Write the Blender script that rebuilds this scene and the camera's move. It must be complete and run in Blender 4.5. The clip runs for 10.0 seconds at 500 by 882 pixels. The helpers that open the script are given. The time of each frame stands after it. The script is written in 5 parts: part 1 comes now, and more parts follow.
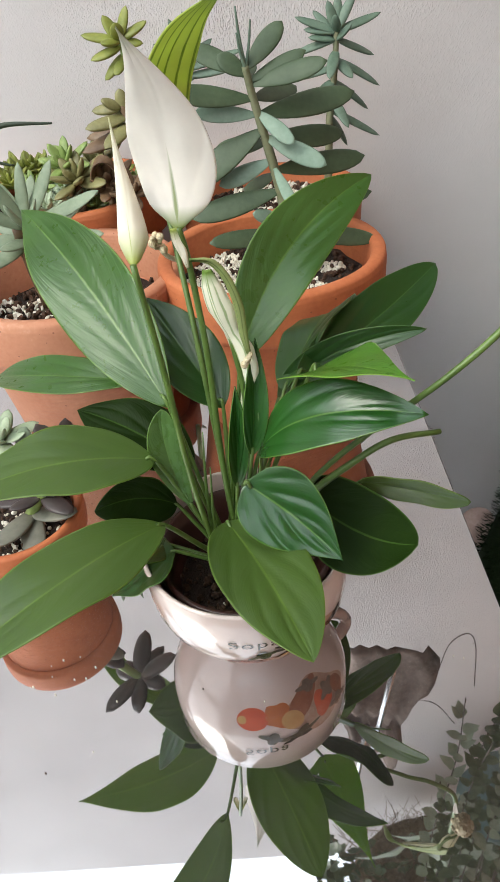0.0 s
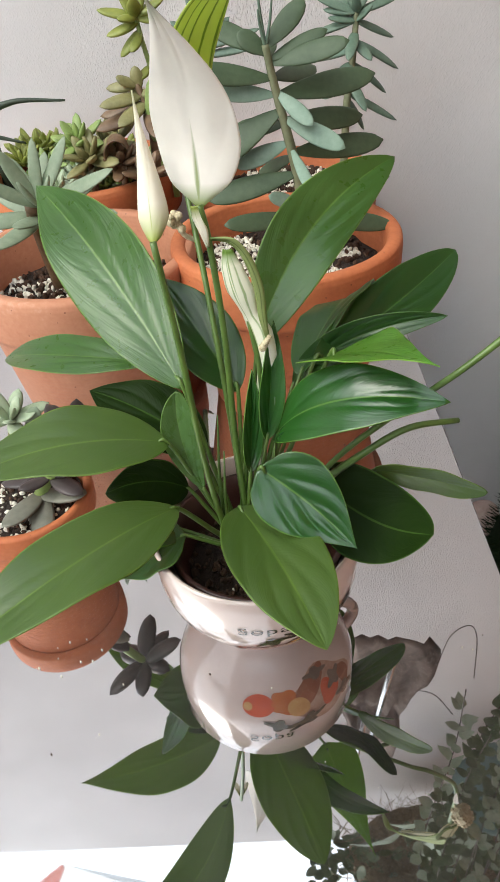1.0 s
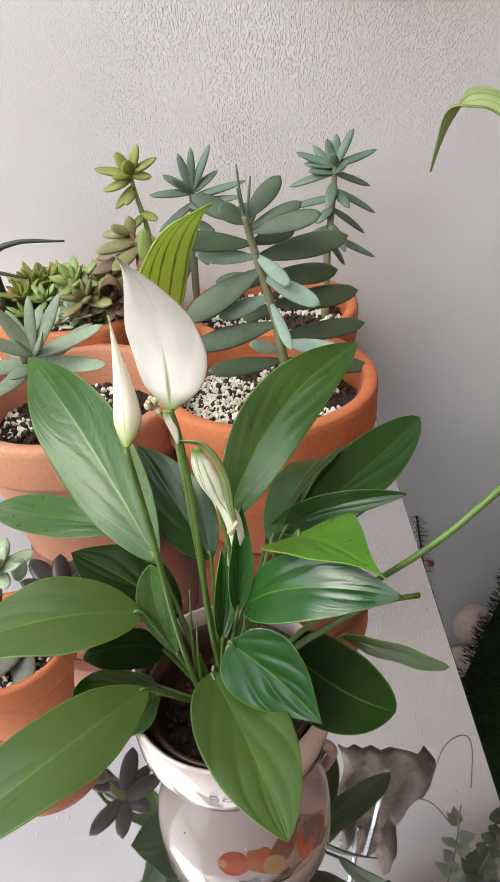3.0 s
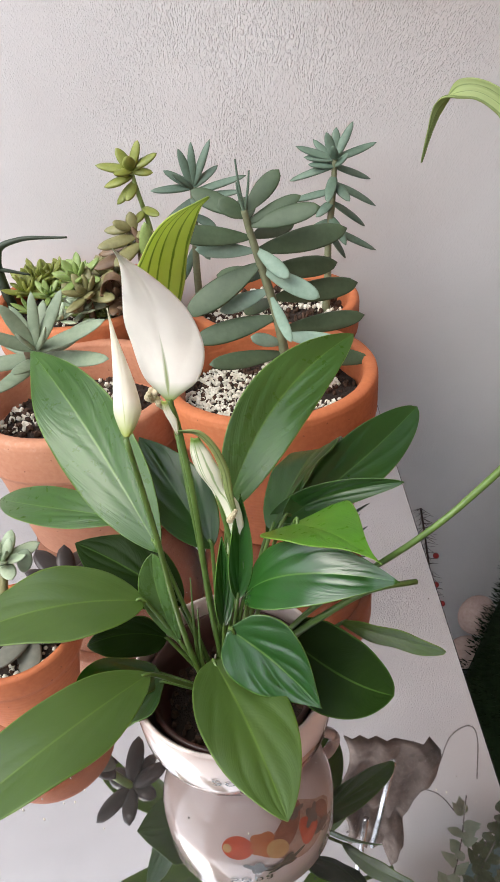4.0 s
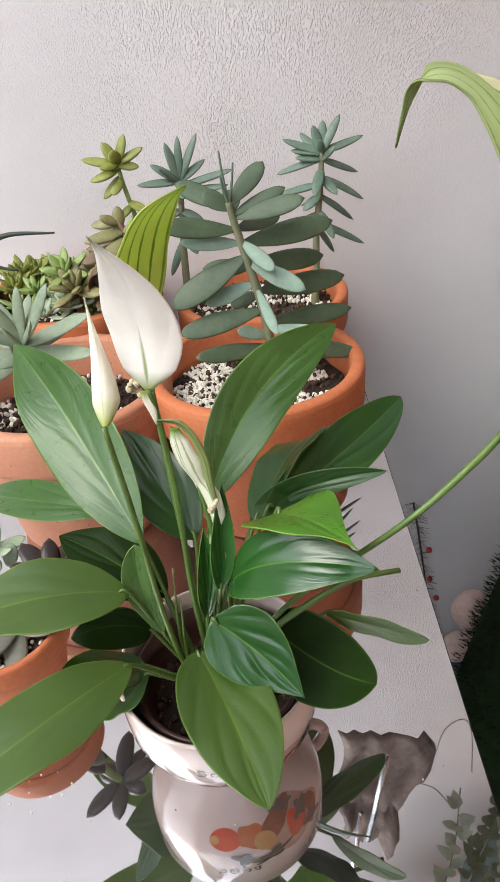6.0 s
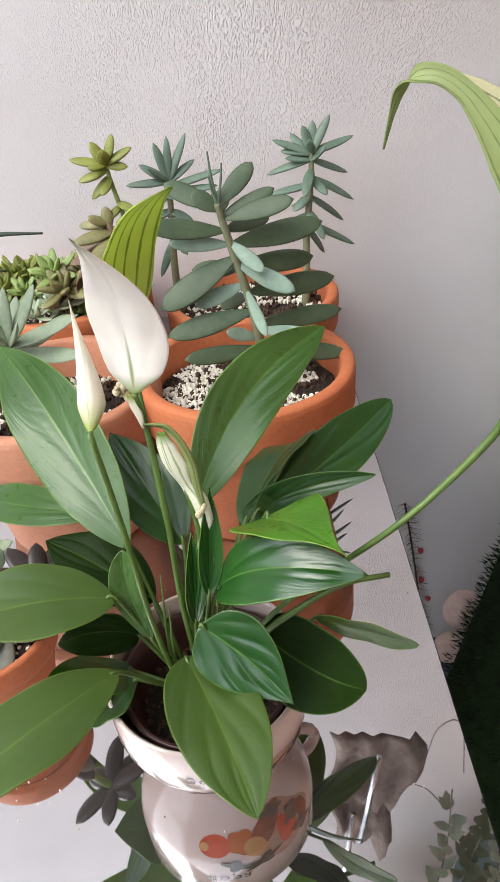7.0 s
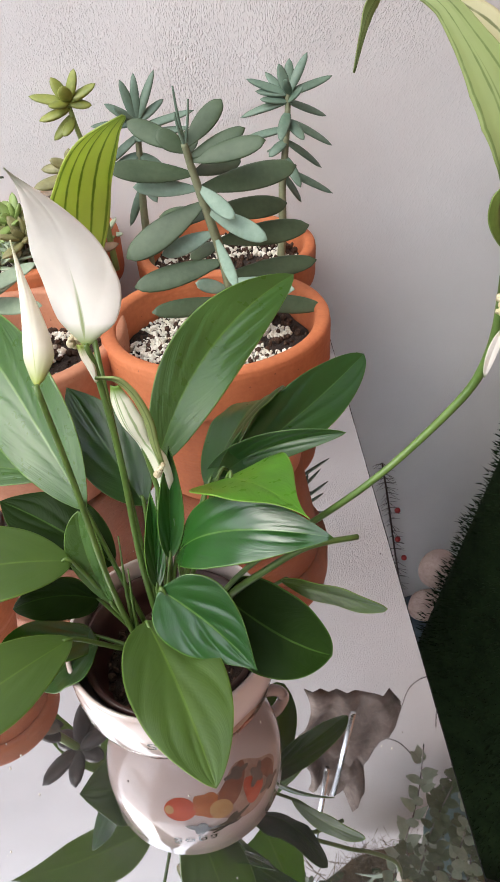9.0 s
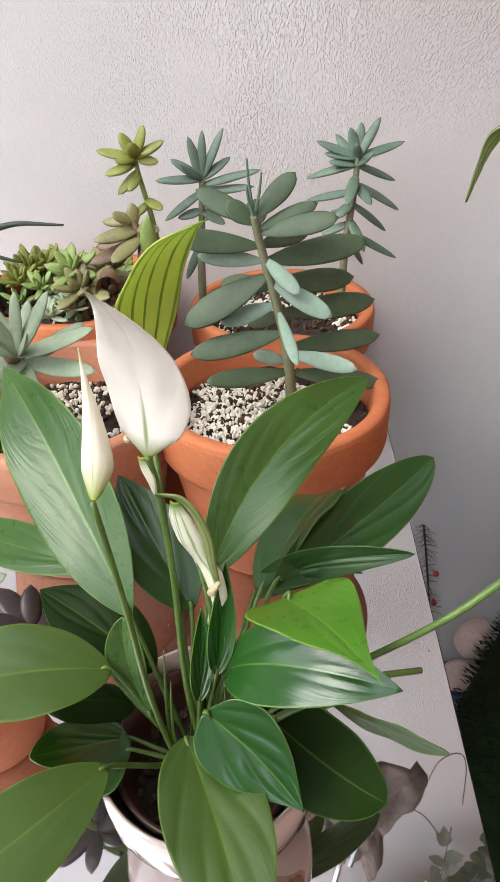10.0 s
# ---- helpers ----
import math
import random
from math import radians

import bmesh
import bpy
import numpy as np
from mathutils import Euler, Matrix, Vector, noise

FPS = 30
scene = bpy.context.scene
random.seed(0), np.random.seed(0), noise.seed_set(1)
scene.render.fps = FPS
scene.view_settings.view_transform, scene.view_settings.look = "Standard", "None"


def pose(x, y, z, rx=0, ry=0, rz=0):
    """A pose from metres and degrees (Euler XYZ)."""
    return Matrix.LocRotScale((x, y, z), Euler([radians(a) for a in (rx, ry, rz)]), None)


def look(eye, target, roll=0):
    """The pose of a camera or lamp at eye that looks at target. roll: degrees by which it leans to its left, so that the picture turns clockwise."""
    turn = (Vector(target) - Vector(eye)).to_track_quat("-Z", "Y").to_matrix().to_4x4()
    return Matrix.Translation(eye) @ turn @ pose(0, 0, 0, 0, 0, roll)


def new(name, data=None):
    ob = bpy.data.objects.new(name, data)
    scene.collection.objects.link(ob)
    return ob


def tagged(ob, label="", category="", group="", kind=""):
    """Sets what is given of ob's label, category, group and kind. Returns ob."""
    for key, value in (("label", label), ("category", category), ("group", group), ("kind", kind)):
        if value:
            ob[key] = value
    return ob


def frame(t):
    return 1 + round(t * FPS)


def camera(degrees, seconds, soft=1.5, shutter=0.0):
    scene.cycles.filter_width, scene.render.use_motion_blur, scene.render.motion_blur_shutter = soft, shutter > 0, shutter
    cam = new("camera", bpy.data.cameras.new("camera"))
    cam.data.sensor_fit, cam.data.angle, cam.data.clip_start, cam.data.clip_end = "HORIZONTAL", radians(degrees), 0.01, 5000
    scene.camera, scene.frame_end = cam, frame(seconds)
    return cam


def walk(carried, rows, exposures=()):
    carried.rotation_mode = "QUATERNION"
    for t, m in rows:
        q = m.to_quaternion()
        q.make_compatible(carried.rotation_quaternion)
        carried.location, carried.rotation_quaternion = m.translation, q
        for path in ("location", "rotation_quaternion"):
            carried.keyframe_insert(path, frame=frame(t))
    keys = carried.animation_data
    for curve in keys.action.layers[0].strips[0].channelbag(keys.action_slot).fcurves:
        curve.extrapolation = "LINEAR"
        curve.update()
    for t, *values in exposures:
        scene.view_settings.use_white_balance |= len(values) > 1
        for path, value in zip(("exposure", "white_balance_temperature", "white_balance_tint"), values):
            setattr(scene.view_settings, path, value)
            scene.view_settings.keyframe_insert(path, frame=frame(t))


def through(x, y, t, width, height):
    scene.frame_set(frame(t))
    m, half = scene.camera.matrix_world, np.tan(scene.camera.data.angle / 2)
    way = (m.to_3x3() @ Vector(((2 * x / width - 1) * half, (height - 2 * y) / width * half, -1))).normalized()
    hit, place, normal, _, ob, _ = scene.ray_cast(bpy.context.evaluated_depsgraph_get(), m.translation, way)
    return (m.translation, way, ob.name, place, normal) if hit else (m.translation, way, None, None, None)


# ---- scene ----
cam = camera(40.2, 10.0, soft=1.6)
# seconds, eye in metres, turn in degrees
PATH = [
    (0.0, 0.0283, 0.0052, 1.0682, 52.00, 4.58, -1.86),
    (0.5, 0.0266, 0.0022, 1.0532, 49.94, 3.98, -1.67),
    (1.0, 0.0216, 0.0076, 1.0647, 51.07, 3.61, -0.95),
    (1.5, 0.0311, 0.0187, 1.1014, 54.33, 3.08, -0.45),
    (2.0, 0.0306, 0.0245, 1.1162, 55.54, 2.97, -0.44),
    (2.5, 0.0362, 0.0253, 1.1172, 56.81, 3.25, -0.62),
    (4.0, 0.0449, 0.0173, 1.1173, 56.39, 4.38, -0.50),
    (4.5, 0.0474, 0.0166, 1.1179, 56.71, 4.58, -0.46),
    (5.0, 0.0467, 0.0110, 1.1218, 56.40, 4.57, -0.51),
    (5.5, 0.0506, 0.0126, 1.1134, 56.29, 4.66, -0.77),
    (7.0, 0.0549, 0.0192, 1.1124, 56.17, 4.45, -1.51),
    (7.5, 0.0702, 0.0196, 1.1147, 56.40, 4.44, -2.24),
    (8.0, 0.0697, 0.0213, 1.1136, 56.07, 4.32, -2.01),
    (8.5, 0.0688, 0.0242, 1.1120, 55.89, 4.19, -2.16),
    (9.0, 0.0634, 0.0331, 1.0999, 52.73, 3.43, -2.61),
    (9.5, 0.0558, 0.0627, 1.0997, 53.20, 2.86, 0.31),
    (10.0, 0.0493, 0.0742, 1.1210, 54.64, 1.71, 1.67),
]
walk(cam, [(t, pose(x, y, z, rx, ry, rz)) for t, x, y, z, rx, ry, rz in PATH],
     exposures=[(0.0, 0.92, 6500.0, 2.0), (1.5, 0.95, 6500.0, 2.0), (4.0, 1.00, 6450.0, 6.0), (7.5, 1.08, 6400.0, 7.0), (10.0, 1.09, 6450.0, 7.0)])

# ---- daylight ----
world = bpy.data.worlds.new("overcast_sky")
scene.world = world
world.use_nodes = True
wn = world.node_tree.nodes
sky = wn.new("ShaderNodeTexSky")
sky.sky_type, sky.sun_disc = "NISHITA", False
sky.sun_elevation, sky.sun_rotation = radians(48), radians(-120)
sky.air_density, sky.dust_density, sky.ozone_density = 1.0, 4.0, 1.0
wn["Background"].inputs["Strength"].default_value = 0.15
cloud = wn.new("ShaderNodeMix")
cloud.data_type = "RGBA"
cloud.inputs["Factor"].default_value = 0.65
cloud.inputs["B"].default_value = (11.2, 11.8, 12.9, 1)
world.node_tree.links.new(sky.outputs["Color"], cloud.inputs["A"])
world.node_tree.links.new(cloud.outputs["Result"], wn["Background"].inputs["Color"])
sun_data = bpy.data.lights.new("sun", "SUN")
sun_data.energy, sun_data.angle, sun_data.color = 0.7, radians(30), (1.0, 0.96, 0.9)
sun = new("sun", sun_data)
sun.matrix_world = look((-2.1, -0.40, 3.4), (0, 0.5, 0.8))

# ---- places, metres ----
TOP = 0.72            # table's mirror surface
WALL = 0.785          # face of the rendered garden wall
EDGE_X, EDGE_Y = 0.162, 0.1155


# ---- materials ----
def mat(name):
    m = bpy.data.materials.new(name)
    m.use_nodes = True
    return m, m.node_tree.nodes, m.node_tree.links, m.node_tree.nodes["Principled BSDF"]


def tex_noise(nodes, links, scale, detail=4.0, rough=0.55, vec=None):
    n = nodes.new("ShaderNodeTexNoise")
    n.inputs["Scale"].default_value, n.inputs["Detail"].default_value, n.inputs["Roughness"].default_value = scale, detail, rough
    if vec is not None:
        links.new(vec, n.inputs["Vector"])
    return n


def ramp(nodes, links, fac, stops):
    r = nodes.new("ShaderNodeValToRGB")
    while len(r.color_ramp.elements) < len(stops):
        r.color_ramp.elements.new(0.5)
    for e, (p, c) in zip(r.color_ramp.elements, stops):
        e.position, e.color = p, (*c, 1)
    links.new(fac, r.inputs["Fac"])
    return r


def calc(nodes, links, op, a, b=None, c=None):
    n = nodes.new("ShaderNodeMath")
    n.operation = op
    for i, v in enumerate((a, b, c)):
        if v is None:
            continue
        if isinstance(v, (int, float)):
            n.inputs[i].default_value = v
        else:
            links.new(v, n.inputs[i])
    return n.outputs[0]


def bump(nodes, links, height, strength, dist, bsdf, before=None):
    b = nodes.new("ShaderNodeBump")
    b.inputs["Strength"].default_value, b.inputs["Distance"].default_value = strength, dist
    links.new(height, b.inputs["Height"])
    if before is not None:
        links.new(before, b.inputs["Normal"])
    links.new(b.outputs["Normal"], bsdf.inputs["Normal"])
    return b.outputs["Normal"]


def surface(name, dark, light, scale=40.0, rough=0.6, bump_d=0.0008, bump_s=0.4, metal=0.0, coat=0.0, fine=6.0):
    """A plain surface with two scales of variation."""
    m, n, l, p = mat(name)
    co = n.new("ShaderNodeTexCoord").outputs["Object"]
    a = tex_noise(n, l, scale, vec=co)
    b = tex_noise(n, l, scale * fine, vec=co)
    s = calc(n, l, "ADD", calc(n, l, "MULTIPLY", a.outputs["Fac"], 0.65), calc(n, l, "MULTIPLY", b.outputs["Fac"], 0.35))
    r = ramp(n, l, s, [(0.3, dark), (0.7, light)])
    l.new(r.outputs["Color"], p.inputs["Base Color"])
    p.inputs["Roughness"].default_value, p.inputs["Metallic"].default_value = rough, metal
    p.inputs["Coat Weight"].default_value, p.inputs["Coat Roughness"].default_value = coat, 0.08
    if bump_s:
        bump(n, l, s, bump_s, bump_d, p)
    return m


def lily_leaf_material(name, dark, light, rib, rough=0.29, stripes=8.0, relief=0.3, through=0.3, glow=(0.27, 0.40, 0.05), coat=0.25, gloss=0.45, sheen=0.11):
    """Leaf blade: UV x runs across, y along; arched side veins leave the midrib."""
    m, n, l, p = mat(name)
    uv = n.new("ShaderNodeSeparateXYZ")
    l.new(n.new("ShaderNodeUVMap").outputs["UV"], uv.inputs[0])
    co = n.new("ShaderNodeTexCoord").outputs["Object"]
    side = calc(n, l, "ABSOLUTE", calc(n, l, "SUBTRACT", uv.outputs["X"], 0.5))
    wob = tex_noise(n, l, 30.0, vec=co)
    run = calc(n, l, "SUBTRACT", uv.outputs["Y"], calc(n, l, "ADD", calc(n, l, "MULTIPLY", side, 0.26), calc(n, l, "MULTIPLY", calc(n, l, "POWER", side, 3.0), 2.4)))
    run = calc(n, l, "ADD", run, calc(n, l, "MULTIPLY", wob.outputs["Fac"], 0.03))
    wave = calc(n, l, "SINE", calc(n, l, "MULTIPLY", run, stripes * 6.283))
    fine = calc(n, l, "SINE", calc(n, l, "MULTIPLY", run, stripes * 33.0))
    big = tex_noise(n, l, 22.0, vec=co)
    mot = tex_noise(n, l, 160.0, vec=co)
    tone = calc(n, l, "ADD", calc(n, l, "MULTIPLY", big.outputs["Fac"], 0.85), calc(n, l, "MULTIPLY", mot.outputs["Fac"], 0.15))
    tone = calc(n, l, "ADD", tone, calc(n, l, "MULTIPLY", wave, 0.006))
    col = ramp(n, l, tone, [(0.3, dark), (0.72, light)])
    midrib = calc(n, l, "LESS_THAN", side, 0.013)
    edge = calc(n, l, "GREATER_THAN", side, 0.485)
    mark = calc(n, l, "MAXIMUM", calc(n, l, "MULTIPLY", midrib, 0.55), calc(n, l, "MULTIPLY", edge, 0.7))
    mix = n.new("ShaderNodeMix")
    mix.data_type = "RGBA"
    l.new(mark, mix.inputs["Factor"])
    l.new(col.outputs["Color"], mix.inputs["A"])
    mix.inputs["B"].default_value = (*rib, 1)
    l.new(mix.outputs["Result"], p.inputs["Base Color"])
    rr = calc(n, l, "ADD", calc(n, l, "MULTIPLY", mot.outputs["Fac"], 0.12), rough - 0.06)
    l.new(rr, p.inputs["Roughness"])
    p.inputs["Specular IOR Level"].default_value = gloss
    p.inputs["Coat Weight"].default_value, p.inputs["Coat Roughness"].default_value = coat, sheen
    h = calc(n, l, "ADD", calc(n, l, "MULTIPLY", wave, 0.05), calc(n, l, "MULTIPLY", fine, 0.03))
    h = calc(n, l, "ADD", h, calc(n, l, "MULTIPLY", mot.outputs["Fac"], 0.25))
    # silky streaks that follow the side veins
    sv = n.new("ShaderNodeCombineXYZ")
    l.new(calc(n, l, "MULTIPLY", run, 26.0), sv.inputs["X"])
    l.new(calc(n, l, "MULTIPLY", uv.outputs["X"], 7.0), sv.inputs["Y"])
    l.new(calc(n, l, "MULTIPLY", big.outputs["Fac"], 2.0), sv.inputs["Z"])
    streak = tex_noise(n, l, 1.0, 2.0, 0.5, sv.outputs["Vector"])
    h = calc(n, l, "ADD", h, calc(n, l, "MULTIPLY", streak.outputs["Fac"], 1.0))
    nor = bump(n, l, h, relief, 0.0011, p)
    t = n.new("ShaderNodeBsdfTranslucent")
    t.inputs["Color"].default_value = (*glow, 1)
    ms = n.new("ShaderNodeMixShader")
    ms.inputs["Fac"].default_value = through
    l.new(p.outputs["BSDF"], ms.inputs[1])
    l.new(t.outputs["BSDF"], ms.inputs[2])
    l.new(ms.outputs["Shader"], n["Material Output"].inputs["Surface"])
    return m


def spathe_material(name, white, green, stripes, streak, through=0.35, base_green=0.12, vein_w=0.35):
    """Flower hood: pale, with long green veins and a green foot."""
    m, n, l, p = mat(name)
    uv = n.new("ShaderNodeSeparateXYZ")
    l.new(n.new("ShaderNodeUVMap").outputs["UV"], uv.inputs[0])
    co = n.new("ShaderNodeTexCoord").outputs["Object"]
    wob = tex_noise(n, l, 60.0, vec=co)
    x = calc(n, l, "ADD", uv.outputs["X"], calc(n, l, "MULTIPLY", calc(n, l, "SUBTRACT", wob.outputs["Fac"], 0.5), 0.05))
    w = calc(n, l, "SINE", calc(n, l, "MULTIPLY", x, stripes * 6.283))
    vein = n.new("ShaderNodeMapRange")
    broken = tex_noise(n, l, 140.0, 3.0, vec=co)
    l.new(calc(n, l, "ADD", w, calc(n, l, "MULTIPLY", calc(n, l, "SUBTRACT", broken.outputs["Fac"], 0.5), 0.4)), vein.inputs["Value"])
    vein.inputs["From Min"].default_value, vein.inputs["From Max"].default_value = vein_w - 0.12, min(vein_w + 0.08, 0.99)
    lines = calc(n, l, "MULTIPLY", vein.outputs["Result"], streak)
    foot = n.new("ShaderNodeMapRange")
    l.new(uv.outputs["Y"], foot.inputs["Value"])
    foot.inputs["From Min"].default_value, foot.inputs["From Max"].default_value = base_green, base_green * 0.2
    side = calc(n, l, "ABSOLUTE", calc(n, l, "SUBTRACT", uv.outputs["X"], 0.5))
    mid = n.new("ShaderNodeMapRange")
    l.new(calc(n, l, "ADD", side, calc(n, l, "MULTIPLY", uv.outputs["Y"], 0.16)), mid.inputs["Value"])
    mid.inputs["From Min"].default_value, mid.inputs["From Max"].default_value = 0.07, 0.035
    tipm = n.new("ShaderNodeMapRange")
    l.new(uv.outputs["Y"], tipm.inputs["Value"])
    tipm.inputs["From Min"].default_value, tipm.inputs["From Max"].default_value = 0.86, 1.0
    f = calc(n, l, "MAXIMUM", lines, calc(n, l, "MAXIMUM", foot.outputs["Result"], calc(n, l, "MULTIPLY", mid.outputs["Result"], 0.8)))
    f = calc(n, l, "MAXIMUM", f, calc(n, l, "MULTIPLY", tipm.outputs["Result"], 0.55))
    mix = n.new("ShaderNodeMix")
    mix.data_type = "RGBA"
    l.new(f, mix.inputs["Factor"])
    blot = tex_noise(n, l, 45.0, vec=co)
    cr = ramp(n, l, blot.outputs["Fac"], [(0.3, tuple(c * 0.9 for c in white)), (0.7, white)])
    l.new(cr.outputs["Color"], mix.inputs["A"])
    mix.inputs["B"].default_value = (*green, 1)
    l.new(mix.outputs["Result"], p.inputs["Base Color"])
    p.inputs["Roughness"].default_value = 0.45
    bump(n, l, calc(n, l, "ADD", blot.outputs["Fac"], calc(n, l, "MULTIPLY", w, 0.05)), 0.4, 0.0012, p)
    t = n.new("ShaderNodeBsdfTranslucent")
    l.new(mix.outputs["Result"], t.inputs["Color"])
    ms = n.new("ShaderNodeMixShader")
    ms.inputs["Fac"].default_value = through
    l.new(p.outputs["BSDF"], ms.inputs[1])
    l.new(t.outputs["BSDF"], ms.inputs[2])
    l.new(ms.outputs["Shader"], n["Material Output"].inputs["Surface"])
    return m


def stucco_material():
    """White render, combed by the trowel: upright ridges that lean over to one side, and smoother patches."""
    m, n, l, p = mat("white_stucco")
    co = n.new("ShaderNodeTexCoord").outputs["Object"]
    xyz = n.new("ShaderNodeSeparateXYZ")
    l.new(co, xyz.inputs[0])
    warp = tex_noise(n, l, 40.0, 2.0, vec=co)
    add = n.new("ShaderNodeVectorMath")
    add.operation = "MULTIPLY_ADD"
    l.new(warp.outputs["Color"], add.inputs[0])
    add.inputs[1].default_value = (0.007, 0.007, 0.007)
    l.new(co, add.inputs[2])
    heights = []
    for turn, stretch in ((0.0, 0.42), (-36.0, 0.5), (0.0, 0.9)):
        rot = n.new("ShaderNodeMapping")
        rot.vector_type = "POINT"
        rot.inputs["Rotation"].default_value = (0, radians(turn), 0)
        l.new(add.outputs["Vector"], rot.inputs["Vector"])
        mp = n.new("ShaderNodeMapping")
        mp.inputs["Scale"].default_value = (1.0, 1.0, stretch)
        l.new(rot.outputs["Vector"], mp.inputs["Vector"])
        heights.append(tex_noise(n, l, 640.0, 1.5, 0.5, mp.outputs["Vector"]).outputs["Fac"])
    zone = tex_noise(n, l, 5.0, 2.0, vec=co)
    shift = calc(n, l, "MULTIPLY", calc(n, l, "SUBTRACT", zone.outputs["Fac"], 0.5), 0.5)
    lean = n.new("ShaderNodeMapRange")
    l.new(calc(n, l, "ADD", xyz.outputs["X"], shift), lean.inputs["Value"])
    lean.inputs["From Min"].default_value, lean.inputs["From Max"].default_value = 0.06, 0.2
    combed = n.new("ShaderNodeMix")
    l.new(lean.outputs["Result"], combed.inputs["Factor"])
    l.new(heights[0], combed.inputs["A"])
    l.new(heights[1], combed.inputs["B"])
    off = calc(n, l, "ABSOLUTE", calc(n, l, "SUBTRACT", calc(n, l, "ADD", xyz.outputs["X"], shift), 0.17))
    comb = n.new("ShaderNodeMapRange")
    l.new(off, comb.inputs["Value"])
    comb.inputs["From Min"].default_value, comb.inputs["From Max"].default_value = 0.34, 0.12
    both = n.new("ShaderNodeMix")
    l.new(comb.outputs["Result"], both.inputs["Factor"])
    l.new(heights[2], both.inputs["A"])
    l.new(combed.outputs["Result"], both.inputs["B"])
    ridge = n.new("ShaderNodeMapRange")
    ridge.interpolation_type = "SMOOTHSTEP"
    l.new(both.outputs["Result"], ridge.inputs["Value"])
    ridge.inputs["From Min"].default_value, ridge.inputs["From Max"].default_value = 0.42, 0.74
    # smoother low down and away from the combed stretch
    amount = n.new("ShaderNodeMapRange")
    low = calc(n, l, "SUBTRACT", xyz.outputs["Z"], calc(n, l, "MULTIPLY", calc(n, l, "MAXIMUM", calc(n, l, "SUBTRACT", xyz.outputs["X"], 0.12), 0.0), 0.8))
    l.new(calc(n, l, "ADD", low, shift), amount.inputs["Value"])
    amount.inputs["From Min"].default_value, amount.inputs["From Max"].default_value = 0.88, 1.08
    amount.inputs["To Min"].default_value = 0.12
    full = calc(n, l, "MULTIPLY", amount.outputs["Result"], calc(n, l, "ADD", calc(n, l, "MULTIPLY", comb.outputs["Result"], 0.78), 0.22))
    lump = tex_noise(n, l, 45.0, 3.0, vec=co)
    h = calc(n, l, "ADD", calc(n, l, "MULTIPLY", ridge.outputs["Result"], full), calc(n, l, "MULTIPLY", lump.outputs["Fac"], 0.5))
    st = tex_noise(n, l, 4.0, 5.0, vec=co)
    c = ramp(n, l, st.outputs["Fac"], [(0.3, (0.62, 0.585, 0.58)), (0.7, (0.71, 0.675, 0.67))])
    l.new(c.outputs["Color"], p.inputs["Base Color"])
    p.inputs["Roughness"].default_value = 0.8
    bump(n, l, h, 0.85, 0.0012, p)
    return m


def mirror_material():
    m, n, l, p = mat("mirrored_glass")
    co = n.new("ShaderNodeTexCoord").outputs["Object"]
    smear = tex_noise(n, l, 9.0, 5.0, vec=co)
    p.inputs["Metallic"].default_value = 1.0
    c = ramp(n, l, smear.outputs["Fac"], [(0.35, (0.66, 0.65, 0.665)), (0.65, (0.72, 0.71, 0.725))])
    l.new(c.outputs["Color"], p.inputs["Base Color"])
    r = n.new("ShaderNodeMapRange")
    l.new(smear.outputs["Fac"], r.inputs["Value"])
    r.inputs["From Min"].default_value, r.inputs["From Max"].default_value = 0.45, 0.8
    r.inputs["To Min"].default_value, r.inputs["To Max"].default_value = 0.016, 0.05
    l.new(r.outputs["Result"], p.inputs["Roughness"])
    dust = tex_noise(n, l, 60.0, 6.0, 0.7, co)
    film = n.new("ShaderNodeMapRange")
    l.new(calc(n, l, "MULTIPLY", dust.outputs["Fac"], smear.outputs["Fac"]), film.inputs["Value"])
    film.inputs["From Min"].default_value, film.inputs["From Max"].default_value = 0.12, 0.42
    film.inputs["To Min"].default_value, film.inputs["To Max"].default_value = 0.008, 0.055
    d = n.new("ShaderNodeBsdfDiffuse")
    d.inputs["Color"].default_value = (0.6, 0.57, 0.54, 1)
    ms = n.new("ShaderNodeMixShader")
    l.new(film.outputs["Result"], ms.inputs["Fac"])
    l.new(p.outputs["BSDF"], ms.inputs[1])
    l.new(d.outputs["BSDF"], ms.inputs[2])
    l.new(ms.outputs["Shader"], n["Material Output"].inputs["Surface"])
    return m


